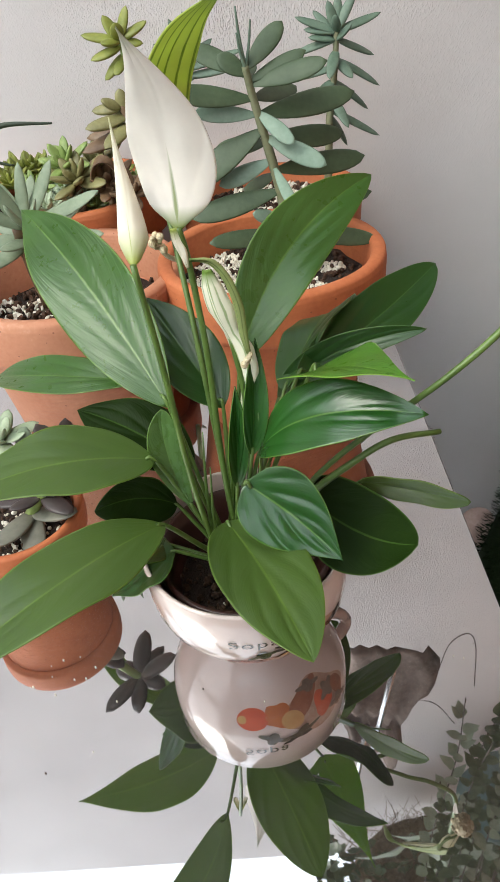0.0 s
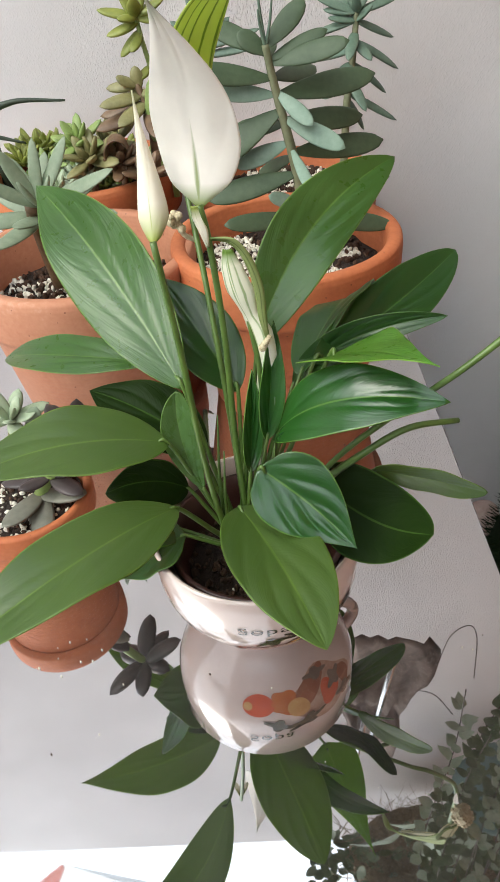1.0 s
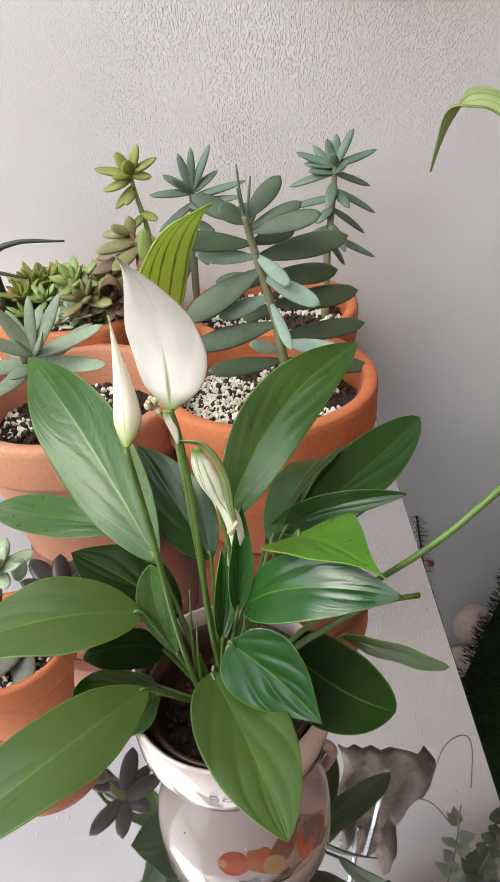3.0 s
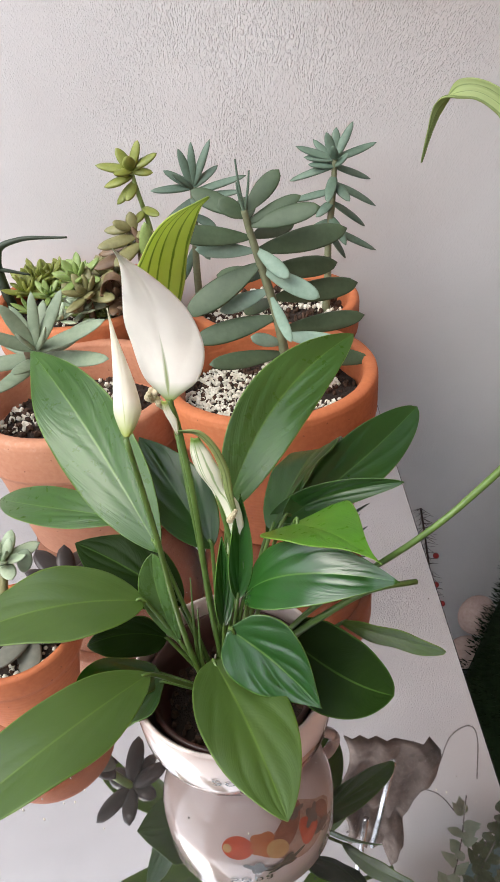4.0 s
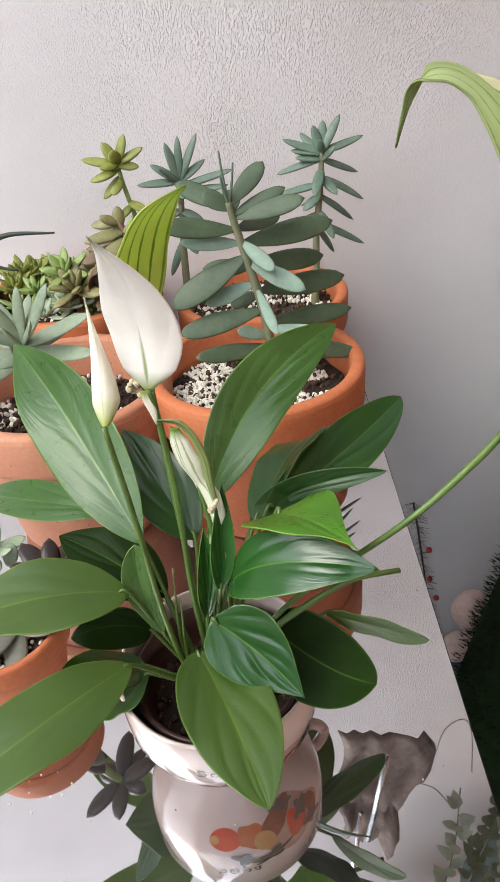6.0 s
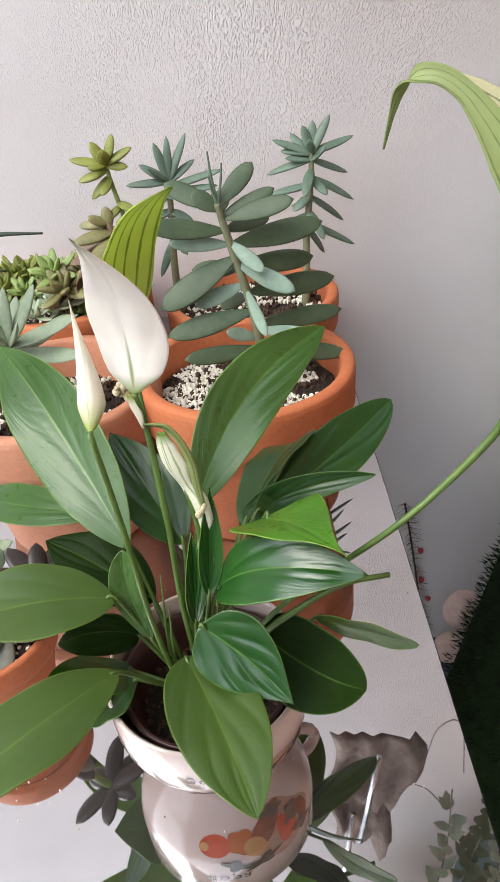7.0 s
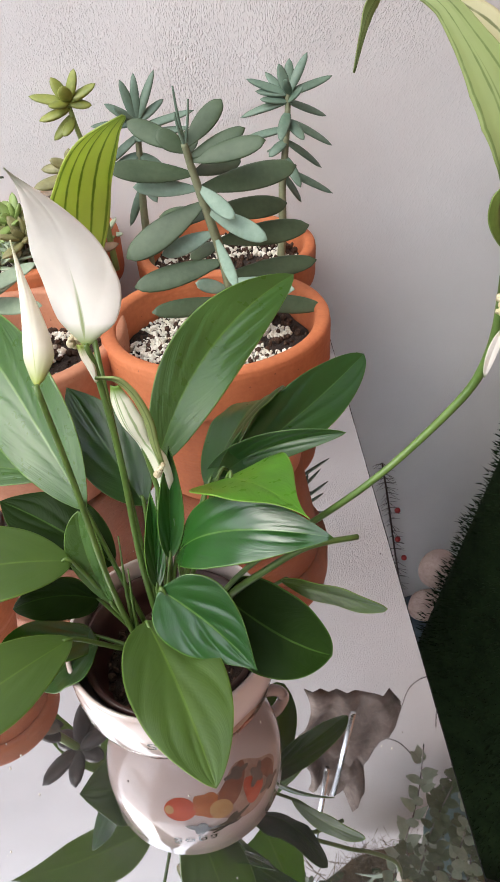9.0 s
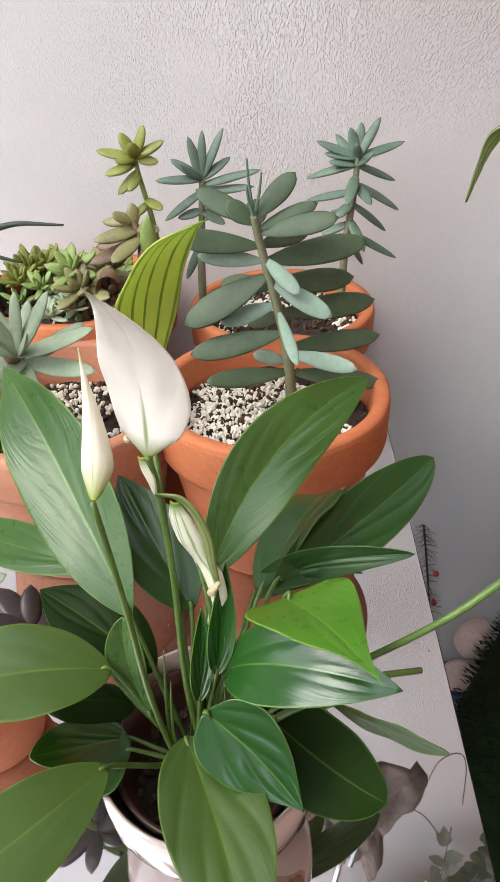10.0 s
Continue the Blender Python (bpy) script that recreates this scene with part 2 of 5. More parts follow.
def terracotta_material(name, dark, light, bloom):
    m, n, l, p = mat(name)
    co = n.new("ShaderNodeTexCoord").outputs["Object"]
    a = tex_noise(n, l, 14.0, 5.0, vec=co)
    b = tex_noise(n, l, 260.0, 3.0, vec=co)
    s = calc(n, l, "ADD", calc(n, l, "MULTIPLY", a.outputs["Fac"], 0.7), calc(n, l, "MULTIPLY", b.outputs["Fac"], 0.3))
    col = ramp(n, l, s, [(0.34, dark), (0.62, light), (0.78, bloom)])
    spots = n.new("ShaderNodeTexVoronoi")
    spots.inputs["Scale"].default_value = 120.0
    l.new(co, spots.inputs["Vector"])
    sp = calc(n, l, "LESS_THAN", spots.outputs["Distance"], 0.10)
    pick = calc(n, l, "MULTIPLY", sp, calc(n, l, "GREATER_THAN", b.outputs["Fac"], 0.5))
    mix = n.new("ShaderNodeMix")
    mix.data_type = "RGBA"
    l.new(calc(n, l, "MULTIPLY", pick, 0.6), mix.inputs["Factor"])
    l.new(col.outputs["Color"], mix.inputs["A"])
    mix.inputs["B"].default_value = (0.13, 0.04, 0.02, 1)
    l.new(mix.outputs["Result"], p.inputs["Base Color"])
    p.inputs["Roughness"].default_value = 0.72
    rings = n.new("ShaderNodeTexWave")
    rings.bands_direction = "Z"
    rings.inputs["Scale"].default_value, rings.inputs["Distortion"].default_value = 90.0, 3.0
    l.new(co, rings.inputs["Vector"])
    bump(n, l, calc(n, l, "ADD", calc(n, l, "MULTIPLY", rings.outputs["Fac"], 0.25), s), 0.3, 0.0012, p)
    return m


STUCCO = stucco_material()
MIRROR = mirror_material()
TERRA = terracotta_material("terracotta", (0.40, 0.108, 0.038), (0.54, 0.168, 0.062), (0.57, 0.24, 0.12))
TERRA_PALE = terracotta_material("weathered_terracotta", (0.42, 0.16, 0.085), (0.52, 0.235, 0.135), (0.62, 0.38, 0.28))
LEAF = lily_leaf_material("lily_leaf", (0.012, 0.060, 0.010), (0.030, 0.112, 0.018), (0.15, 0.28, 0.05), through=0.2, rough=0.22, coat=0.0, gloss=0.75, relief=0.14)
LEAF_SHEEN = lily_leaf_material("silky_lily_leaf", (0.042, 0.112, 0.018), (0.085, 0.185, 0.040), (0.20, 0.34, 0.06), rough=0.29, coat=0.0, gloss=0.7, relief=0.30, stripes=5.0, through=0.36)
LEAF_DEEP = lily_leaf_material("deep_lily_leaf", (0.014, 0.048, 0.009), (0.030, 0.088, 0.015), (0.10, 0.19, 0.04), rough=0.30, through=0.24, coat=0.0, gloss=0.5, relief=0.16)
# Shaded copy of the leaf: shade on low, inner blades is in its colour.
LEAF_SHADED = lily_leaf_material("shaded_lily_leaf", (0.007, 0.017, 0.002), (0.013, 0.030, 0.004), (0.06, 0.12, 0.02), rough=0.5, through=0.05, coat=0.0, gloss=0.08)
LEAF_DULL = lily_leaf_material("older_lily_leaf", (0.055, 0.104, 0.018), (0.096, 0.160, 0.034), (0.20, 0.32, 0.05), rough=0.34, coat=0.0, gloss=0.6, through=0.38, relief=0.2, glow=(0.30, 0.44, 0.08))
LEAF_PALE = lily_leaf_material("unrolling_lily_leaf", (0.075, 0.165, 0.040), (0.14, 0.26, 0.080), (0.25, 0.40, 0.10), rough=0.28, coat=0.0, gloss=0.7, relief=0.3, through=0.4)
LEAF_YOUNG = lily_leaf_material("young_lily_leaf", (0.085, 0.25, 0.015), (0.14, 0.36, 0.03), (0.3, 0.5, 0.08), through=0.45)
STEM = surface("lily_stem", (0.055, 0.105, 0.018), (0.120, 0.195, 0.042), 60, 0.35, bump_s=0.15)
SPATHE = spathe_material("white_spathe", (0.97, 0.93, 0.87), (0.22, 0.30, 0.05), 3.0, 0.0, through=0.36)
SPATHE_YOUNG = spathe_material("greenish_young_spathe", (0.95, 0.94, 0.76), (0.20, 0.34, 0.05), 3.0, 0.7, through=0.2, vein_w=0.90)
SPATHE_BUD = spathe_material("creamy_spathe_bud", (0.95, 0.90, 0.75), (0.34, 0.40, 0.08), 3.0, 0.0, through=0.25, base_green=0.3)
SPATHE_STRIPED = spathe_material("striped_green_spathe", (0.62, 0.73, 0.20), (0.13, 0.26, 0.03), 4.5, 0.75, through=0.5, vein_w=0.86)
SPATHE_CALLA = spathe_material("pale_green_spathe", (0.43, 0.51, 0.20), (0.12, 0.19, 0.04), 3.0, 0.65, through=0.42, vein_w=0.94)
SPATHE_CREAM = spathe_material("cream_inner_spathe", (0.72, 0.68, 0.42), (0.12, 0.15, 0.04), 2.0, 0.8, through=0.35, base_green=0.02, vein_w=0.95)
HOOD_EDGE = surface("olive_hood_edge", (0.085, 0.13, 0.02), (0.19, 0.26, 0.05), 60, 0.4, bump_s=0.2)
SPADIX = surface("cream_spadix", (0.42, 0.32, 0.17), (0.80, 0.72, 0.50), 400, 0.6, 0.002, 0.8)
SUCC_GREY = surface("grey_green_succulent", (0.034, 0.060, 0.026), (0.072, 0.106, 0.054), 45, 0.55, bump_s=0.15)
SUCC_BLUE = surface("blue_green_succulent", (0.075, 0.125, 0.085), (0.15, 0.215, 0.16), 50, 0.5, bump_s=0.15)
SUCC_UNDER = surface("pale_blue_succulent_underside", (0.15, 0.23, 0.17), (0.26, 0.35, 0.275), 50, 0.55, bump_s=0.15)
SUCC_YELLOW = surface("yellow_green_sedum", (0.15, 0.18, 0.028), (0.27, 0.29, 0.055), 70, 0.45, bump_s=0.15)
SUCC_LIME = surface("lime_sedum", (0.16, 0.24, 0.06), (0.28, 0.36, 0.11), 70, 0.45, bump_s=0.15)
SUCC_BROWN = surface("bronze_succulent", (0.10, 0.055, 0.03), (0.21, 0.13, 0.07), 50, 0.45, bump_s=0.15)
SUCC_OLIVE = surface("olive_succulent", (0.15, 0.14, 0.05), (0.29, 0.27, 0.12), 50, 0.45, bump_s=0.15)
SUCC_FROST = surface("frosted_grey_succulent", (0.15, 0.20, 0.125), (0.28, 0.33, 0.225), 45, 0.5, bump_s=0.15)
SUCC_PURPLE = surface("dark_purple_succulent", (0.032, 0.024, 0.024), (0.07, 0.05, 0.048), 50, 0.42, bump_s=0.15)
SUCC_MAUVE = surface("mauve_grey_succulent", (0.10, 0.105, 0.075), (0.21, 0.20, 0.16), 45, 0.5, bump_s=0.15)
SUCC_PALE = surface("pale_rosette", (0.25, 0.33, 0.20), (0.45, 0.50, 0.36), 60, 0.5, bump_s=0.15)
STRAP = surface("blackish_strap_leaf", (0.02, 0.035, 0.02), (0.045, 0.06, 0.035), 50, 0.45, bump_s=0.15)
SOIL = surface("potting_soil", (0.012, 0.007, 0.005), (0.042, 0.024, 0.016), 160, 0.95, 0.004, 1.0)
PERLITE = surface("perlite", (0.60, 0.56, 0.46), (0.88, 0.84, 0.75), 300, 0.9, 0.001, 0.6)
BARK = surface("bark_chips", (0.02, 0.01, 0.006), (0.10, 0.05, 0.028), 200, 0.9, 0.001, 0.6)
CERAMIC = surface("glazed_cream_ceramic", (0.55, 0.44, 0.405), (0.64, 0.53, 0.49), 12, 0.10, bump_s=0.0, coat=0.6)
PRINT_RED = surface("red_print", (0.42, 0.055, 0.02), (0.60, 0.10, 0.04), 60, 0.14, bump_s=0.0, coat=0.6)
PRINT_ORANGE = surface("orange_print", (0.38, 0.085, 0.025), (0.50, 0.17, 0.05), 60, 0.14, bump_s=0.0, coat=0.6)
PRINT_YELLOW = surface("yellow_print", (0.42, 0.22, 0.08), (0.54, 0.32, 0.13), 60, 0.14, bump_s=0.0, coat=0.6)
PRINT_PEACH = surface("faded_peach_print", (0.33, 0.17, 0.11), (0.48, 0.33, 0.26), 110, 0.14, bump_s=0.0, coat=0.6)
PRINT_GREY = surface("grey_print", (0.09, 0.055, 0.04), (0.17, 0.12, 0.095), 90, 0.14, bump_s=0.0, coat=0.6)
PRINT_BROWN = surface("brown_print", (0.16, 0.045, 0.022), (0.30, 0.11, 0.06), 120, 0.14, bump_s=0.0, coat=0.6)
PRINT_DARK = surface("dark_print", (0.04, 0.03, 0.02), (0.08, 0.06, 0.03), 60, 0.14, bump_s=0.0, coat=0.6)
NURSERY = surface("maroon_plastic_pot", (0.035, 0.012, 0.01), (0.055, 0.02, 0.016), 30, 0.35, bump_s=0.1)
CHROME = surface("worn_chrome", (0.55, 0.55, 0.56), (0.72, 0.72, 0.73), 20, 0.22, bump_s=0.1, metal=1.0)
BLACK_EDGE = surface("dark_glass_edge", (0.012, 0.012, 0.014), (0.03, 0.03, 0.03), 30, 0.25, bump_s=0.1)
GROUND = surface("dark_ground", (0.012, 0.009, 0.007), (0.05, 0.035, 0.028), 9, 0.85, 0.01, 0.8)
PEBBLE = surface("white_pebble", (0.50, 0.49, 0.47), (0.78, 0.77, 0.75), 40, 0.6, 0.001, 0.4)
ROOF_TILE = surface("red_roof_tile", (0.40, 0.09, 0.06), (0.55, 0.15, 0.10), 6, 0.7)
WHITE_PAINT = surface("white_paint", (0.74, 0.74, 0.73), (0.82, 0.82, 0.81), 5, 0.6, bump_s=0.1)
# Reddish beige picked for the warm bounce it throws on the stucco.
BEIGE_WALL = surface("warm_bounce_beige", (0.31, 0.165, 0.105), (0.39, 0.22, 0.145), 5, 0.8, bump_s=0.2)
WOOD = surface("weathered_wood", (0.10, 0.07, 0.045), (0.22, 0.16, 0.11), 14, 0.8, 0.003, 0.6)
# Near-black needles: the shrub's shade is put into their colour, gloss cut.
SHADED_NEEDLE = surface("shaded_needle", (0.005, 0.010, 0.004), (0.014, 0.024, 0.009), 40, 0.95, bump_s=0.1)
SHADED_NEEDLE.node_tree.nodes["Principled BSDF"].inputs["Specular IOR Level"].default_value = 0.05
VINE_LEAF = surface("trailing_leaf", (0.05, 0.078, 0.03), (0.14, 0.175, 0.085), 50, 0.45, bump_s=0.1)
PALE_LEAF = surface("pale_broad_leaf", (0.24, 0.31, 0.22), (0.48, 0.54, 0.43), 30, 0.45, bump_s=0.1)
COIR = surface("coconut_fibre", (0.10, 0.07, 0.04), (0.30, 0.23, 0.14), 90, 0.95, 0.006, 1.0)
TEAL = surface("teal_plastic", (0.10, 0.17, 0.16), (0.14, 0.22, 0.21), 15, 0.45, bump_s=0.1)
CLOTH = surface("grey_brown_cloth", (0.075, 0.050, 0.040), (0.28, 0.215, 0.185), 25, 0.9, 0.002, 0.6)
PINK_STONE = surface("pinkish_white_stone", (0.40, 0.27, 0.23), (0.62, 0.47, 0.42), 40, 0.8, 0.004, 0.9)
WIRE = surface("dark_wire", (0.03, 0.015, 0.012), (0.07, 0.035, 0.03), 60, 0.6, bump_s=0.2)
BERRY = surface("red_bead", (0.28, 0.015, 0.015), (0.42, 0.04, 0.035), 60, 0.35, bump_s=0.0)
BLUE = surface("blue_plastic", (0.022, 0.036, 0.05), (0.05, 0.075, 0.10), 20, 0.5, bump_s=0.1)


# ---- makers ----
def V(*a):
    return Vector(a)


def T(x, y, z):
    """A place given by its height above the table."""
    return Vector((x, y, z + TOP))


def thing(name, place, label, category, group="", kind=""):
    ob = new(name)
    ob.empty_display_size = 0.02
    ob.location = place
    ob["at"] = tuple(place)
    return tagged(ob, label, category, group, kind)


def part(name, bm, material, parent=None, label="", smooth=True, solid=0.0):
    """Links bm, which is given in world metres, as one mesh under parent."""
    home = Vector(parent["at"]) if parent is not None else Vector((0, 0, 0))
    bmesh.ops.recalc_face_normals(bm, faces=bm.faces) if not solid else None
    me = bpy.data.meshes.new(name)
    bm.to_mesh(me)
    bm.free()
    me.transform(Matrix.Translation(-home))
    for poly in me.polygons:
        poly.use_smooth = smooth
    for m in (material if isinstance(material, (list, tuple)) else [material]):
        me.materials.append(m)
    ob = new(name, me)
    if parent is not None:
        ob.parent = parent
        ob["at"] = tuple(home)
    if label:
        tagged(ob, label)
    if solid:
        s = ob.modifiers.new("thickness", "SOLIDIFY")
        s.thickness, s.offset = solid, 0.0
    return ob


def whole(name, bm, material, label, category="", group="", kind="", smooth=False, place=None):
    """A thing or a piece of the setting that is one mesh, with its origin at place."""
    at = Vector(place) if place is not None else sum((v.co for v in bm.verts), Vector()) / max(1, len(bm.verts))
    bmesh.ops.recalc_face_normals(bm, faces=bm.faces)
    me = bpy.data.meshes.new(name)
    bm.to_mesh(me)
    bm.free()
    me.transform(Matrix.Translation(-at))
    for poly in me.polygons:
        poly.use_smooth = smooth
    for m in (material if isinstance(material, (list, tuple)) else [material]):
        me.materials.append(m)
    ob = new(name, me)
    ob.location = at
    ob["at"] = tuple(at)
    return tagged(ob, label, category, group, kind)


def box(bm, lo, hi, bevel=0.0):
    lo, hi = Vector(lo), Vector(hi)
    r = bmesh.ops.create_cube(bm, size=1.0, matrix=Matrix.LocRotScale((lo + hi) / 2, None, hi - lo))
    if bevel:
        es = list({e for v in r["verts"] for e in v.link_edges})
        bmesh.ops.bevel(bm, geom=es, offset=bevel, segments=2, profile=0.6, affect="EDGES")


def spline(points, steps):
    """A smooth line through points."""
    ps = [Vector(p) for p in points]
    ps = [ps[0] * 2 - ps[1]] + ps + [ps[-1] * 2 - ps[-2]]
    out = []
    for i in range(1, len(ps) - 2):
        a, b, c, d = ps[i - 1:i + 3]
        for k in range(steps):
            t = k / steps
            out.append(0.5 * (2 * b + (c - a) * t + (2 * a - 5 * b + 4 * c - d) * t * t + (3 * b - a - 3 * c + d) * t ** 3))
    out.append(ps[-2])
    return out


def tube(bm, line, r0, r1=None, sides=8, flat=1.0):
    """A round stem along a line, tapering from r0 to r1."""
    r1 = r0 if r1 is None else r1
    line = [Vector(p) for p in line]
    rings, up = [], Vector((0.3, 0.2, 1)).normalized()
    for i, p in enumerate(line):
        d = (line[min(i + 1, len(line) - 1)] - line[max(i - 1, 0)]).normalized()
        x = d.cross(up)
        if x.length < 0.1:
            x = d.cross(Vector((1, 0, 0)))
        x.normalize()
        y = d.cross(x)
        r = r0 + (r1 - r0) * i / max(1, len(line) - 1)
        rings.append([bm.verts.new(p + (x * math.cos(a) + y * math.sin(a) * flat) * r) for a in [2 * math.pi * k / sides for k in range(sides)]])
    for a, b in zip(rings, rings[1:]):
        for k in range(sides):
            bm.faces.new((a[k], a[(k + 1) % sides], b[(k + 1) % sides], b[k]))
    bm.faces.new(rings[0][::-1])
    bm.faces.new(rings[-1])


def lathe(bm, profile, centre, sides=48, wobble=0.0, seed=0.0):
    """Turns (radius, height) pairs round an upright axis at centre."""
    rings = []
    for r, z in profile:
        ring = []
        for k in range(sides):
            a = 2 * math.pi * k / sides
            f = 1 + wobble * noise.noise((math.cos(a) * 1.5 + seed, math.sin(a) * 1.5, z * 20 + seed))
            ring.append(bm.verts.new((centre[0] + r * f * math.cos(a), centre[1] + r * f * math.sin(a), centre[2] + z)))
        rings.append(ring)
    for a, b in zip(rings, rings[1:]):
        for k in range(sides):
            bm.faces.new((a[k], a[(k + 1) % sides], b[(k + 1) % sides], b[k]))
    bm.faces.new(rings[0][::-1])
    bm.faces.new(rings[-1])


def blade(bm, base, tip, across, width, arch=0.08, fold=0.15, belly=0.45, droop=0.0, ripple=0.0012, roll=0.0, point=1.0, nu=36, nv=44, wave=0.0, sweep=0.0, foot=0.0, grooves=2.6, seed=0.0):
    """A leaf blade with UVs: across sets its sideways direction, arch lifts its middle, fold raises its halves."""
    base, tip, across = Vector(base), Vector(tip), Vector(across)
    axis = tip - base
    length = axis.length
    a = axis.normalized()
    s = (across - a * across.dot(a)).normalized()
    nrm = s.cross(a).normalized()
    uvl = bm.loops.layers.uv.verify()
    ea, eb = belly * 1.4, (1 - belly) * 2.0 * point
    peak = (ea / (ea + eb)) ** ea * (eb / (ea + eb)) ** eb
    grid = []
    for j in range(nv + 1):
        v = j / nv
        vv = 0.004 + 0.996 * v
        w = max(vv, 0) ** ea * max(1 - v, 0) ** eb / peak
        if v < 0.06:
            w = min(w, 0.12 + v * 8)
        if v < foot:
            w *= (v / foot) ** 0.7
        w = max(w, 0.004) * width / 2
        mid = base + axis * v + nrm * (arch * length * 4 * v * (1 - v)) - Vector((0, 0, 1)) * droop * length * v * v * v + s * length * (wave * math.sin(v * 5 + seed) * v + sweep * 4 * v * (1 - v))
        row = []
        for i in range(nu + 1):
            u = 2 * i / nu - 1
            ang = roll * u
            run = grooves * (v ** 0.9 - 0.82 * abs(u) ** 0.85) + 0.12 * math.sin(seed * 3 + v * 4) + (0.3 if u > 0 else 0.0)
            some = 0.6 + 1.1 * noise.noise((v * 3.2 + seed, u * 1.9, seed * 1.3))
            q = ripple * some * (abs(math.sin(run * 3.1416)) ** 0.55 - 0.6) * (1 - u * u * 0.7) * min(1, abs(u) * 5) * min(1, 4 * v * (1 - v))
            edge = 0.19 * w * noise.noise((v * 3.6 + seed * 5.1, (1 if u > 0 else -1) * 2.0, seed * 2.3)) * u * u
            x = w * (math.sin(ang) / roll if abs(roll) > 1e-3 else u)
            z = w * ((1 - math.cos(ang)) / roll if abs(roll) > 1e-3 else 0) + fold * abs(u) * w + q + edge
            row.append((bm.verts.new(mid + s * x + nrm * z), (i / nu, v)))
        grid.append(row)
    for j in range(nv):
        for i in range(nu):
            c = (grid[j][i], grid[j][i + 1], grid[j + 1][i + 1], grid[j + 1][i])
            f = bm.faces.new([q[0] for q in c])
            for loop, q in zip(f.loops, c):
                loop[uvl].uv = q[1]


def fat_leaf(bm, base, direction, up, length, width, thick, belly=0.62, curve=0.0, nu=10, nv=10):
    """A succulent leaf: swollen, narrow at the foot, blunt with a small point."""
    base, d, up = Vector(base), Vector(direction).normalized(), Vector(up)
    s = d.cross(up)
    if s.length < 0.05:
        s = d.cross(Vector((1, 0.2, 0)))
    s.normalize()
    n = s.cross(d).normalized()
    rings = []
    for j in range(nv + 1):
        v = j / nv
        w = (0.06 + v) ** belly * max(1.0 - v, 0.0) ** 0.58 * 1.64
        w = max(w, 0.03)
        mid = base + d * length * v + n * curve * length * v * v
        rings.append([bm.verts.new(mid + s * (width / 2 * w * math.cos(a)) + n * (thick / 2 * min(w, 1) * math.sin(a) * (1.0 if math.sin(a) < 0 else 0.55))) for a in [2 * math.pi * k / nu for k in range(nu)]])
    for a, b in zip(rings, rings[1:]):
        for k in range(nu):
            bm.faces.new((a[k], a[(k + 1) % nu], b[(k + 1) % nu], b[k]))
    bm.faces.new(rings[0][::-1])
    bm.faces.new(rings[-1])


def stone_bits(bm, centre, radius, z, count, lo, hi, rnd, dome=0.0, keep=None):
    """Angular bits strewn over a round bed."""
    for _ in range(count):
        r, a = radius * math.sqrt(rnd.random()), rnd.uniform(0, 6.283)
        x, y = centre[0] + r * math.cos(a), centre[1] + r * math.sin(a)
        if keep and not keep(x, y, rnd):
            continue
        size = rnd.uniform(lo, hi)
        m = Matrix.LocRotScale((x, y, z + size * 0.25 + dome * (1 - (r / radius) ** 2)), Euler((rnd.random() * 6, rnd.random() * 6, rnd.random() * 6)), (size, size * rnd.uniform(0.5, 1), size * rnd.uniform(0.4, 0.8)))
        bmesh.ops.create_icosphere(bm, subdivisions=1, radius=0.5, matrix=m)


# ---- the patio ----
bm = bmesh.new()
box(bm, (-60, -60, -0.2), (60, 60, 0.0))
whole("ground", bm, GROUND, "dark bare ground under the table", kind="structure", place=(0, 0, 0))
bm = bmesh.new()
box(bm, (-3.2, WALL, 0.0), (2.2, WALL + 0.16, TOP + 1.71))
whole("wall_back", bm, STUCCO, "rough white stucco garden wall", kind="structure", place=(0, WALL, 0))
# Unseen wall, added to block sky and bounce warm light from the right.
bm = bmesh.new()
box(bm, (0.98, -2.6, 0.0), (1.14, WALL - 0.004, 2.9))
whole("bounce_wall_right", bm, BEIGE_WALL, "unseen beige wall added to darken and warm the right side", kind="structure", place=(0.98, 0, 0))
# Wall added behind the camera; its height sets how much sky gets in.
bm = bmesh.new()
box(bm, (-3.2, -2.76, 0.0), (1.41, -2.604, 2.5))
whole("unseen_wall_rear", bm, WHITE_PAINT, "unseen painted wall added behind the camera to limit sky light", kind="structure", place=(0, -2.6, 0))
# Roof strip out of view, added to keep sky off the right-hand wall.
bm = bmesh.new()
box(bm, (0.30, -2.6, 2.905), (1.41, WALL + 0.3, 3.0))
whole("shade_roof", bm, WOOD, "unseen wooden roof strip added to shade the right side", kind="structure", place=(0.9, 0, 2.9))

# Added out of view: cuts down the sky, the gap lights the left side.
bm = bmesh.new()
box(bm, (-1.66, -2.6, 0.0), (-1.5, -1.3, 2.3))
box(bm, (-1.66, 0.25, 0.0), (-1.5, WALL - 0.004, 2.3))
whole("unseen_wall_left", bm, STUCCO, "unseen white side wall added to limit the light, with a gap", kind="structure", place=(-1.5, 0, 0))

# neighbour's awning beyond the wall
awning = thing("neighbour_awning", (-1.4, 1.5, 0), "red awning with a white valance beyond the wall", "awning")
bm = bmesh.new()
vs = [bm.verts.new(p) for p in ((-1.40, 1.0, 3.85), (-0.83, 1.0, 3.12), (-1.25, 1.3, 4.40), (-1.7, 1.3, 4.9), (-1.40, 1.0, 3.89), (-0.83, 1.0, 3.16), (-1.25, 1.3, 4.44), (-1.7, 1.3, 4.94))]
